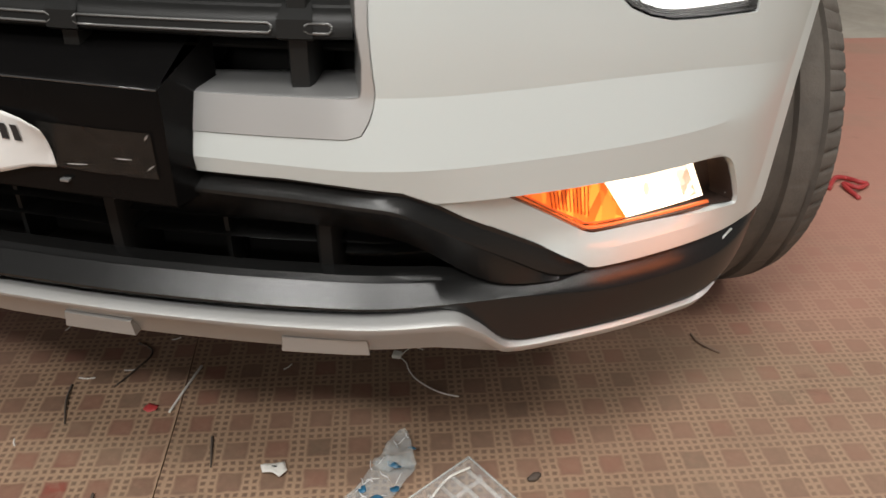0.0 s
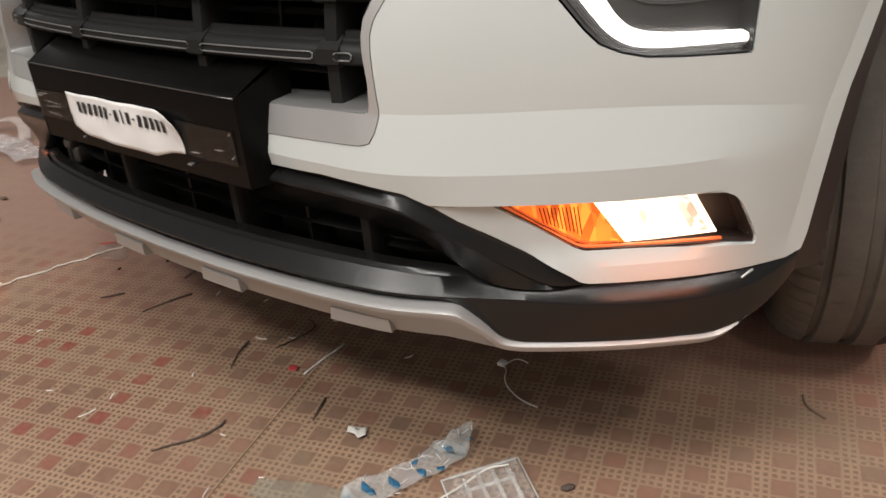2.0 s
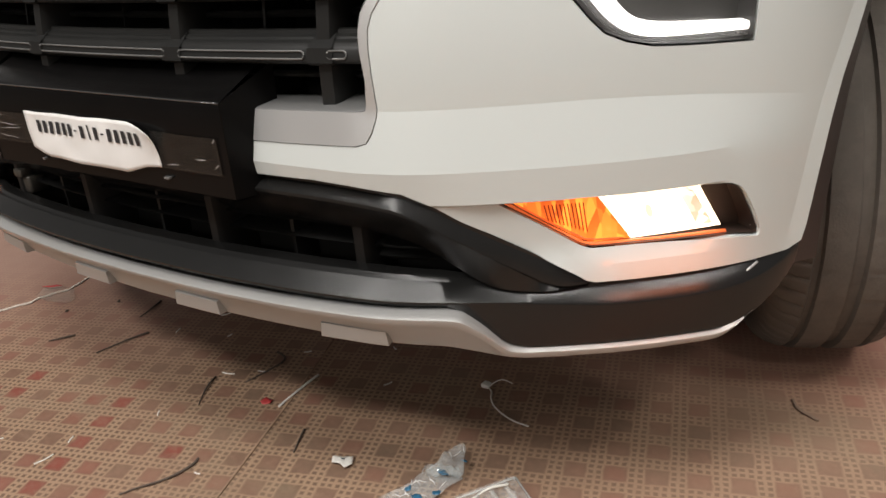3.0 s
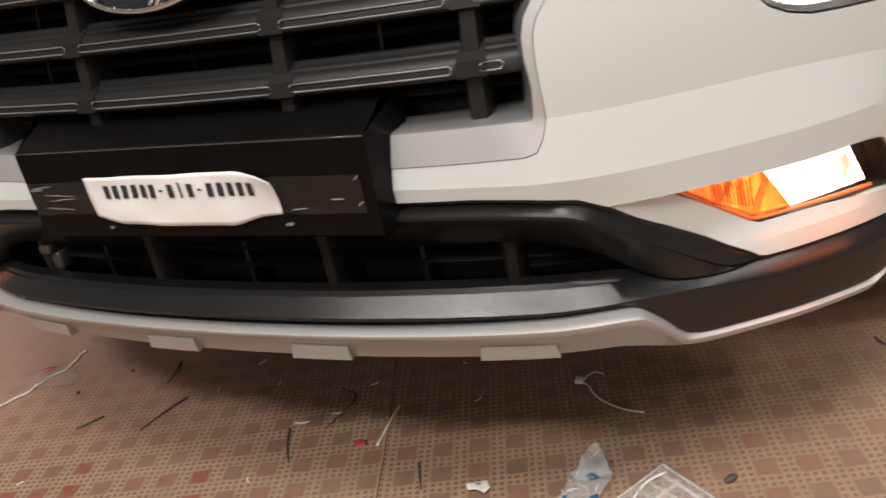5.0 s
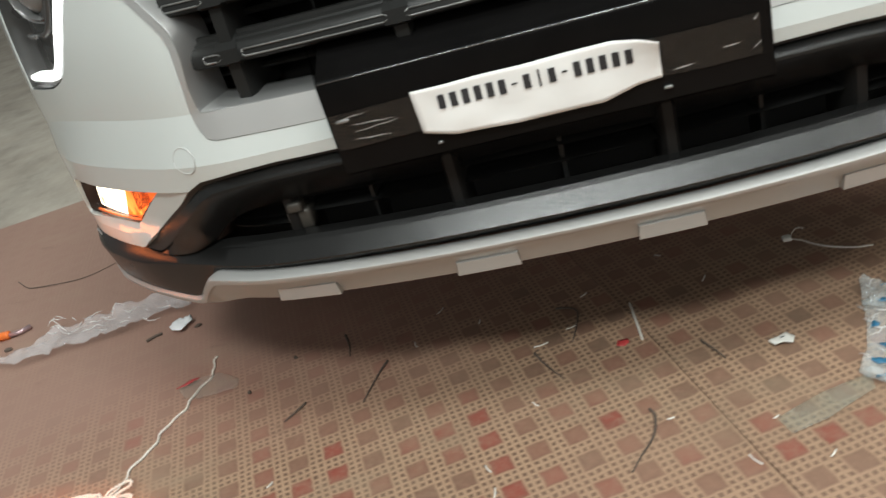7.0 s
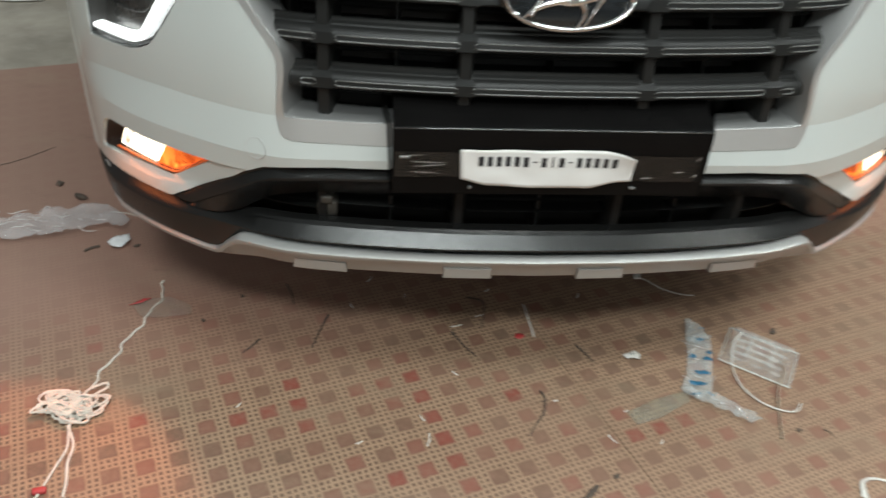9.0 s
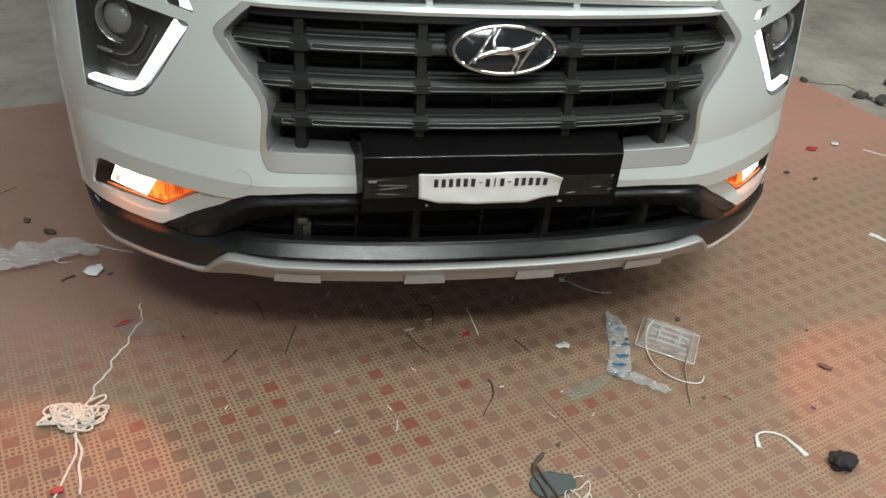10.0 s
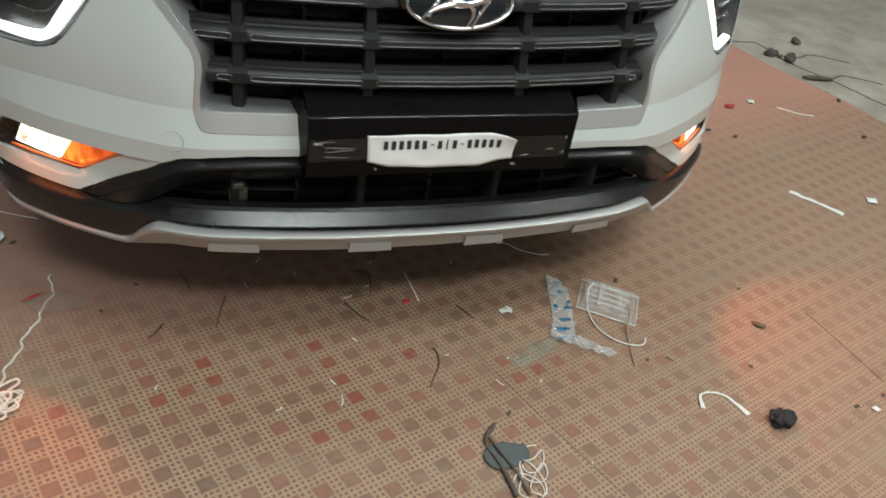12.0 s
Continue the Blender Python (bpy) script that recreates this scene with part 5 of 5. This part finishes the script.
for k, pts in enumerate((((-.366, .235), (-.377, .200), (-.395, .134)), ((-.111, .179), (-.096, .145), (-.070, .105)), ((.045, .004), (.050, -.012), (.046, -.040), (.037, -.061), (.020, -.085), (.006, -.109)),
                         ((-.070, .293), (-.045, .285), (-.034, .268), (-.038, .235), (-.048, .192)), ((.142, .134), (.155, .108), (.167, .083)), ((-.50, .16), (-.515, .135), (-.53, .12)),
                         ((-.46, .34), (-.445, .30), (-.44, .27)), ((-1.475, .904), (-1.42, .855), (-1.381, .842), (-1.30, .835), (-1.248, .839), (-1.197, .869), (-1.12, .95)),
                         ((.565, -.105), (.572, -.112), (.576, -.122)))):
    strand("twig", pts, .0022 if k < 7 else .0013, TWIG, "thin dark brown twig on the floor", "twig", "scattered twigs", arch=.0015, taper=lambda t: 1 - .5 * t)
strand("stalk", [(.771, .538), (.785, .515), (.815, .501)], .0022, STALK, "short pale brown dry stalk on the floor", "stalk", arch=.0015)
for x, y, a, ln in ((-.178, -.112, 80, .030), (-.300, -.115, 30, .014), (-.114, .057, -50, .014), (-.048, .233, 20, .018), (.157, -.118, -60, .022), (.246, -.127, 50, .012), (-.318, .268, -70, .016), (.258, -.354, 70, .012),
                    (-.10, .20, 15, .025), (-.185, -.06, -60, .016), (-.02, .32, 40, .014), (.18, .30, 65, .016), (-.205, .30, 85, .012), (.07, -.02, 10, .010), (-.52, -.02, 60, .012), (.20, -.05, 30, .008), (-.28, .36, 60, .02), (.12, .40, -30, .012)):
    c, s = math.cos(radians(a)) * ln / 2, math.sin(radians(a)) * ln / 2
    strand("scrap", [(x - c, y - s), (x + s * .15, y - c * .15), (x + c, y + s)], .0011, WHITE_PLASTIC, "thin white plastic sliver on the floor", "scrap", "scattered slivers", n=4)
for x, y, r in ((.580, .173, .010), (.516, -.106, .006), (.755, -.164, .006), (.143, -.203, .007), (-.808, .485, .009), (-1.054, .755, .014), (-.986, .689, .018), (1.33, .93, .012), (1.26, 1.02, .010), (1.41, .88, .012), (.90, .10, .006), (.929, -.318, .008), (-.62, .22, .006), (1.02, -.30, .007), (-1.30, .55, .010), (-.55, .30, .006)):
    bm = bmesh.new()
    bmesh.ops.create_icosphere(bm, subdivisions=2, radius=1, matrix=pose(x, y, r * .3, 0, 0, x * 400) @ Matrix.Diagonal((r, r * .55, r * .4, 1)))
    for v in bm.verts:
        v.co += Vector((noise.noise(v.co * 150), noise.noise(v.co * 150 + Vector((9, 0, 0))), 0)) * r * .4
    litter("crumb", bm, TWIG, "small dark crumb of dirt on the floor", "crumb", "scattered crumbs")

# blue printed bag, blister tray and its wire
def crumple(h, f, seed):
    return lambda x, y: .0025 + h * (.5 + .5 * noise.noise(Vector((x * f, y * f, seed)))) + .5 * h * abs(noise.noise(Vector((x * f * 2.3, y * f * 2.3, seed + 3))))


bag_lift = crumple(.011, 34, 3)
bag = litter("plastic_bag", patch([(.378, .150), (.412, .160), (.430, .144), (.418, .099), (.395, .034), (.381, -.010), (.345, -.030), (.320, -.001), (.345, .041), (.366, .099)], bag_lift, .007, .0006), BLUE_FILM, "crumpled clear plastic bag printed with blue blotches", "plastic bag")
part("gathered_top", patch([(.390, .197), (.397, .200), (.404, .195), (.419, .166), (.431, .145), (.412, .128), (.384, .124), (.372, .134), (.381, .161)], crumple(.022, 62, 5), .005, .0006), BLUE_FILM, bag)
part("twisted_end", patch([(.322, .002), (.352, -.008), (.381, -.012), (.411, -.047), (.439, -.067), (.446, -.091), (.428, -.094), (.376, -.055), (.345, -.032)], crumple(.017, 70, 9), .005, .0006), BLUE_FILM, bag)
for k, (cx, cy, p, q) in enumerate(((.416, .169, .006, .004), (.402, .136, .010, .005), (.374, .092, .006, .005), (.400, .078, .010, .005), (.414, .103, .006, .005), (.379, .042, .015, .006), (.358, .011, .016, .007), (.346, -.015, .009, .004), (.374, -.017, .007, .005))):
    tilt = -.25 + .2 * math.sin(k * 2.1)
    outline = []
    for t in np.linspace(0, 2 * math.pi, 17)[:-1]:
        a, b = p * math.cos(t) * (1 + .2 * math.sin(3 * t + k)), q * math.sin(t) * (1 + .2 * math.cos(2 * t + k))
        outline.append((cx + a * math.cos(tilt) - b * math.sin(tilt), cy + a * math.sin(tilt) + b * math.cos(tilt)))
    part("print_blotch", patch(outline, lambda x, y: bag_lift(x, y) + (.006 if y > .12 else .0014), .005, .0003), BLUE, bag)
# short creases of the bag, near-white so that they draw its glints
rng = random.Random(31)
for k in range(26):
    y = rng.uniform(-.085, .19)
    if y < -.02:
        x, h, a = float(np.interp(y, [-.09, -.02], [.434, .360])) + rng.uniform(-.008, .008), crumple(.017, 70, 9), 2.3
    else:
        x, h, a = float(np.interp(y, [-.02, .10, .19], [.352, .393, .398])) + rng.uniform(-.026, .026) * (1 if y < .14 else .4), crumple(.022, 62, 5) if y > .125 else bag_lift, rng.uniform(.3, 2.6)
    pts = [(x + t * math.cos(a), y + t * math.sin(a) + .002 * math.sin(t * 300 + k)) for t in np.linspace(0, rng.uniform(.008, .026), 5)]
    part("fold", tube([(p, q, h(p, q) + .0009) for p, q in pts], .0007, 5, taper=lambda t: .3 + math.sin(math.pi * t)), WRINKLE_GLINT, bag)


def blister_bm():
    c, ex, ey = Vector((.516, .093, 0)), Vector((.116, -.086, 0)), Vector((-.064, -.100, 0))
    prof_u, prof_v = np.linspace(-.5, .5, 45), np.linspace(-.5, .5, 37)
    rows = []
    for v in prof_v:
        row = []
        for u in prof_u:
            rim = min(.5 - abs(u), .5 - abs(v))
            h = .004 + .016 * min(1, max(0, (rim - .03) / .05))
            if rim > .10 and abs(u) < .36:
                h -= .010 * (0.5 + 0.5 * math.cos(v * 2 * math.pi * 5)) ** .5
                if abs(abs(u) - .14) < .05:
                    h += .006
            p = c + ex * u + ey * v
            row.append((p.x, p.y, h))
        rows.append(row)
    return loft(rows)


blister = litter("blister_tray", blister_bm(), BLISTER, "empty clear plastic blister tray", "tray")
rim = [Vector((.516, .093, 0)) + Vector((.116, -.086, 0)) * u + Vector((-.064, -.100, 0)) * v for u, v in ((-.49, -.49), (.49, -.49), (.49, .49), (-.49, .49), (-.49, -.49))]
for v in (-.28, -.10, .08, .26):
    a, b = (Vector((.516, .093, 0)) + Vector((.116, -.086, 0)) * u + Vector((-.064, -.100, 0)) * v for u in (-.34, .34))
    part("ridge", tube([(a.x, a.y, .0175), ((a.x + b.x) / 2, (a.y + b.y) / 2, .020), (b.x, b.y, .0175)], .0035, 8, flat=.6), BLISTER, blister)
for u in (-.16, .18):
    a, b = (Vector((.516, .093, 0)) + Vector((.116, -.086, 0)) * u + Vector((-.064, -.100, 0)) * v for v in (-.32, .30))
    part("ridge", tube([(a.x, a.y, .018), (b.x, b.y, .018)], .0030, 8), BLISTER, blister)
part("rim", tube([(p.x, p.y, .005) for p in rim], .0015, 6), clear("blister_rim", (.85, .88, .85), .55, .12, 30, .2), blister)
strand("wire", [(.500, .150, .022), (.476, .128, .018), (.458, .090, .006), (.447, .050, .004), (.448, .010, .004), (.462, -.024, .004), (.484, -.047, .004), (.512, -.060, .004), (.533, -.058, .004), (.548, -.040, .004)], .0017, WHITE_PLASTIC, "curved white insulated wire beside the blister tray", "wire")
strand("wire", [(.545, .060, .024), (.532, .020, .022), (.513, -.010, .012), (.500, -.050, .004), (.486, -.090, .003), (.476, -.122, .003), (.471, -.124, .004)], .0016, mat("thin_copper_wire", (.42, .36, .28), .4, metal=.4), "thin bare wire across the tray", "wire")

# white strap, black lump, dark cloth with cable, small cord
def ribbon(pts, w, material, label, name="strap", category="strap", lift=.003):
    line = smooth_line([(*p, 0)[:3] for p in pts], 6)
    rows = [[], []]
    for i, p in enumerate(line):
        t = (line[min(i + 1, len(line) - 1)] - line[max(i - 1, 0)]).normalized()
        s = Vector((-t.y, t.x, 0))
        k = w(i / (len(line) - 1))
        h = lift + .0015 * noise.noise(p * 40) + .0015 * math.sin(i * .5) ** 2
        rows[0].append((p.x + s.x * k, p.y + s.y * k, h))
        rows[1].append((p.x - s.x * k, p.y - s.y * k, max(.001, h - .003)))
    bm = loft(rows)
    bmesh.ops.solidify(bm, geom=bm.faces[:], thickness=.0012)
    return litter(name, bm, material, label, category)


ribbon([(.566, -.262), (.573, -.240), (.582, -.226), (.605, -.222), (.628, -.232), (.642, -.250), (.652, -.280), (.656, -.298)], lambda t: .0016 + .0062 * max(0, abs(2 * t - 1) - .35) ** .8, WHITE_PLASTIC, "bent white plastic strap on the floor")
ribbon([(1.378, .528), (1.400, .495), (1.430, .460), (1.452, .425), (1.475, .386)], lambda t: .009 - .004 * math.sin(t * 3.1), WHITE_PLASTIC, "strip of white tape on the floor", "tape_strip", "tape")
litter("paper_scrap", patch([(1.615, .440), (1.645, .430), (1.660, .455), (1.630, .468)], crumple(.006, 40, 1), .012), PAPER, "small white paper scrap", "paper")
litter("paper_scrap", patch([(1.635, 1.128), (1.655, 1.120), (1.668, 1.142), (1.645, 1.152)], crumple(.006, 40, 2), .012), PAPER, "small white paper scrap", "paper")
strand("string", [(1.74, 1.09), (1.775, 1.06), (1.81, 1.03), (1.86, 1.02)], .0025, ROPE, "short piece of white string", "string")
litter("plastic_chip", patch([(1.505, 1.095), (1.54, 1.085), (1.565, 1.11), (1.53, 1.12)], crumple(.004, 40, 6), .012), RED, "small red plastic chip", "scrap")
bm = bmesh.new()
bmesh.ops.create_icosphere(bm, subdivisions=4, radius=1)
for v in bm.verts:
    k = .72 + .75 * abs(noise.noise(v.co * 1.2)) + .10 * noise.noise(v.co * 3.3)
    v.co = Vector((.716 + .030 * v.co.x * k, -.328 + .025 * v.co.y * k, max(.0005, .012 + .020 * v.co.z * k)))
litter("rubber_lump", bm, mat("black_rubber_scrap", (.012, .012, .012), .75, vary=.3, scale=60), "crumpled lump of black rubber", "lump")
litter("leaf", patch([(.848, -.026), (.862, -.030), (.880, -.046), (.872, -.052), (.856, -.046)], crumple(.006, 50, 4), .007), DRY_LEAF, "dry dark leaf on the floor", "leaf")
litter("cloth_scrap", patch([(.056, -.292), (.070, -.281), (.096, -.276), (.120, -.284), (.141, -.290), (.146, -.306), (.139, -.322), (.118, -.333), (.095, -.335), (.072, -.338), (.058, -.326), (.052, -.310)], crumple(.007, 34, 5), .006), GREY_CLOTH, "dark grey rag on the floor", "rag")
strand("cable", [(.103, -.226, .006), (.094, -.236, .005), (.074, -.258, .008), (.066, -.285, .010), (.074, -.315, .010), (.080, -.350, .008), (.082, -.400, .006)], .0042, TWIG, "black cable end with frayed strands", "cable", taper=lambda t: .8 + .4 * math.sin(t * 9))
strand("cable", [(.078, -.262, .008), (.086, -.300, .012), (.100, -.345, .008), (.108, -.40, .005)], .0030, TWIG, "black cable end with frayed strands", "cable")
rng = random.Random(3)
pts = []
for k, (cx, cy, ra, rb, tw) in enumerate(((.146, -.322, .036, .021, 1.0), (.136, -.350, .026, .028, .2), (.128, -.366, .042, .017, 1.7), (.112, -.385, .024, .032, .5))):
    for t in np.linspace(0, 5.6, 8):
        p, q = ra * math.cos(t + k), rb * math.sin(t + k)
        pts.append((cx + p * math.cos(tw) - q * math.sin(tw), cy + p * math.sin(tw) + q * math.cos(tw), .003 + .0015 * k))
litter("string", tube(smooth_line(pts, 5), .0012, 6), ROPE, "small tangle of thin white string", "string")

heap = litter("plastic_film", patch([(-1.96, .48), (-1.86, .56), (-1.72, .57), (-1.58, .53), (-1.50, .50), (-1.55, .45), (-1.70, .46), (-1.84, .44)], crumple(.035, 11, 21), .022, .0006), FILM, "crumpled sheet of clear plastic film beside the car", "plastic film")
part("fold", tube(smooth_line([(-2.20, .54, .012), (-2.06, .58, .028), (-1.95, .62, .052), (-1.86, .62, .045), (-1.78, .58, .015)], 6), .022, 8, flat=.35), clear("thick_film_fold", (.70, .62, .58), .30, .15, 30, .8), heap)
for x, y, a in ((-1.329, .29, .015), (-1.20, .205, .020), (-1.245, .185, .011)):
    litter("leaf", patch([(x + a * math.cos(t) * (1 + .3 * math.sin(2 * t + x * 9)), y + .5 * a * math.sin(t)) for t in np.linspace(0, 2 * math.pi, 11)[:-1]], crumple(.004, 60, 4), .006), DRY_LEAF, "dry dark leaf on the floor", "leaf")

# far scraps: film by the wheel, clip, orange tool, cards, red ribbon
sheet_film = litter("plastic_film", patch([(-1.30, .480), (-1.20, .545), (-1.13, .575), (-1.072, .585), (-1.035, .600), (-.997, .615), (-.955, .634), (-.909, .637), (-.881, .616), (-.841, .570), (-.850, .527), (-.886, .552), (-.929, .538), (-.978, .511), (-1.02, .497), (-1.064, .495), (-1.14, .478), (-1.22, .455)], crumple(.030, 20, 8), .012, .0006), FILM, "crumpled sheet of clear plastic film by the wheel", "plastic film")
strand("wire", [(-.898, .628), (-.861, .623), (-.829, .607), (-.795, .591), (-.763, .578)], .0014, WHITE_PLASTIC, "thin white wire running under the car", "wire")
# pale strands that draw the sparkle on both crumpled films
rng = random.Random(12)
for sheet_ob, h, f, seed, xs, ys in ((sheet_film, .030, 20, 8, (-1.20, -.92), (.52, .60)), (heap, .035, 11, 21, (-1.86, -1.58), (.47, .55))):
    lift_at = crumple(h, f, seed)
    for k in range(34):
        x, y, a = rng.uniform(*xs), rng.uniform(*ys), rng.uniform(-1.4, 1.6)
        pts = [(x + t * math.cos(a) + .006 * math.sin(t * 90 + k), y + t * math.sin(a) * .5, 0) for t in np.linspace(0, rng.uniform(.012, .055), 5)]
        part("wrinkle_glint", tube([(p[0], p[1], lift_at(p[0], p[1]) + .0010) for p in pts], .0010, 5, taper=lambda t: .3 + math.sin(math.pi * t)), WRINKLE_GLINT, sheet_ob)
litter("paper_scrap", patch([(-.874, .490), (-.860, .472), (-.838, .470), (-.824, .500), (-.835, .521), (-.857, .504)], crumple(.014, 40, 11), .006), BRIGHT, "crumpled white plastic scrap by the film", "scrap")
strand("scrap", [(-.89, .482), (-.905, .475), (-.918, .462)], .003, TWIG, "dark rubber scrap beside the clip", "scrap")
litter("wrapper", patch([(-.770, .262), (-.735, .285), (-.700, .292), (-.650, .262), (-.645, .236), (-.700, .225), (-.745, .228)], crumple(.006, 26, 9), .010, .0006), HAZE_FILM, "flattened dusty clear plastic wrapper", "wrapper")
litter("plastic_chip", patch([(-.775, .262), (-.755, .268), (-.735, .285), (-.750, .284)], lambda x, y: .008, .006), RED, "small red plastic chip", "scrap")
litter("film_patch", patch([(.20, -.055), (.27, -.020), (.335, .000), (.33, -.030), (.26, -.070), (.21, -.088)], crumple(.002, 25, 15), .012, .0005), GREEN_FILM, "flattened dusty greenish piece of film", "film")
tool = strand("utility_knife", [(-1.42, .598), (-1.36, .604), (-1.325, .606)], .010, ORANGE, "orange handled utility knife on the floor", "knife")
part("blade", tube([(-1.33, .606, .008), (-1.30, .612, .008), (-1.285, .632, .006)], .006, 6), mat("steel_blade", (.5, .35, .36), .3, metal=.6), tool)
bm = bmesh.new()
box(bm, -.11, .11, -.06, .06, 0, .015, .002)
bmesh.ops.transform(bm, matrix=pose(-1.775, 2.49, 0, 0, 0, 15), verts=bm.verts[:])
litter("cardboard", bm, CARD, "flat piece of brown cardboard", "cardboard")
rows = [[(-1.72, 2.09, .004), (-1.60, 2.08, .004), (-1.50, 2.10, .004)], [(-1.71, 2.20, .06), (-1.60, 2.19, .02), (-1.50, 2.2, .004)], [(-1.70, 2.28, .10), (-1.62, 2.28, .03), (-1.53, 2.28, .004)]]
bm = loft(rows)
bmesh.ops.solidify(bm, geom=bm.faces[:], thickness=.004)
litter("paper_sheet", bm, PAPER, "folded white paper sheet on the ground", "paper")
pts = [(1.045, 1.125, .004), (1.06, 1.165, .012), (1.085, 1.185, .006), (1.105, 1.160, .012), (1.125, 1.165, .006), (1.10, 1.130, .012), (1.075, 1.150, .008), (1.10, 1.095, .004)]
strand("ribbon", pts, .005, RED, "tangled red ribbon on the floor", "ribbon")

strand("stick", [(2.062, 1.354, .004), (2.13, 1.338, .006), (2.192, 1.327, .004)], .010, TWIG, "flat dark stick on the dusty yard", "stick", taper=lambda t: .6 + .5 * math.sin(math.pi * t))
strand("crease", [(1.025, -.010), (1.033, -.047), (1.043, -.132), (1.052, -.221), (1.056, -.262)], .0007, TWIG, "thin dark crease pressed into the vinyl", "crease")
litter("paper_scrap", patch([(.958, -.330), (.972, -.328), (.978, -.340), (.964, -.344)], crumple(.004, 40, 9), .006), PAPER, "small white paper scrap", "paper")

# edge of the yard: stones, cracks and loose dirt
for k, (x, y, r) in enumerate(((2.069, 1.590, .040), (2.127, 1.527, .042), (1.90, 1.76, .026), (2.10, 1.565, .014), (1.950, .847, .014), (2.073, 1.139, .014), (2.30, 1.72, .03))):
    bm = bmesh.new()
    bmesh.ops.create_icosphere(bm, subdivisions=3, radius=1, matrix=pose(x, y, r * .25, 0, 0, k * 50) @ Matrix.Diagonal((r * .75, r * .55, r * .45, 1)))
    for v in bm.verts:
        v.co += Vector((noise.noise(v.co * 40), noise.noise(v.co * 40 + Vector((7, 0, 0))), noise.noise(v.co * 40 + Vector((0, 7, 0))))) * r * .35
    litter("stone", bm, STONE, "small dark stone at the yard's edge", "stone", "stones at the edge")
for pts in (((1.90, 1.80), (1.96, 1.75), (2.05, 1.735), (2.095, 1.724), (2.105, 1.64), (2.108, 1.571), (2.141, 1.455), (2.202, 1.345), (2.25, 1.22), (2.292, 1.111), (2.42, .95)), ((2.03, 1.36), (2.06, 1.30), (2.097, 1.214)), ((2.10, 1.60), (2.2, 1.57), (2.3, 1.60), (2.45, 1.52)), ((2.2, 1.35), (2.32, 1.38), (2.45, 1.30))):
    q = smooth_line([(x + .01 * noise.noise(Vector((x * 30, y * 30, 0))), y, -.0075) for x, y in pts], 8)
    for i, v in enumerate(q):
        v.x += .012 * noise.noise(Vector((i * .8, pts[0][0], 1)))
        v.y += .012 * noise.noise(Vector((i * .8, pts[0][1], 4)))
    litter("crack", tube(q, .007, 6, flat=.45), STONE, "dark dirt-filled crack in the yard", "crack", "cracks in the yard")
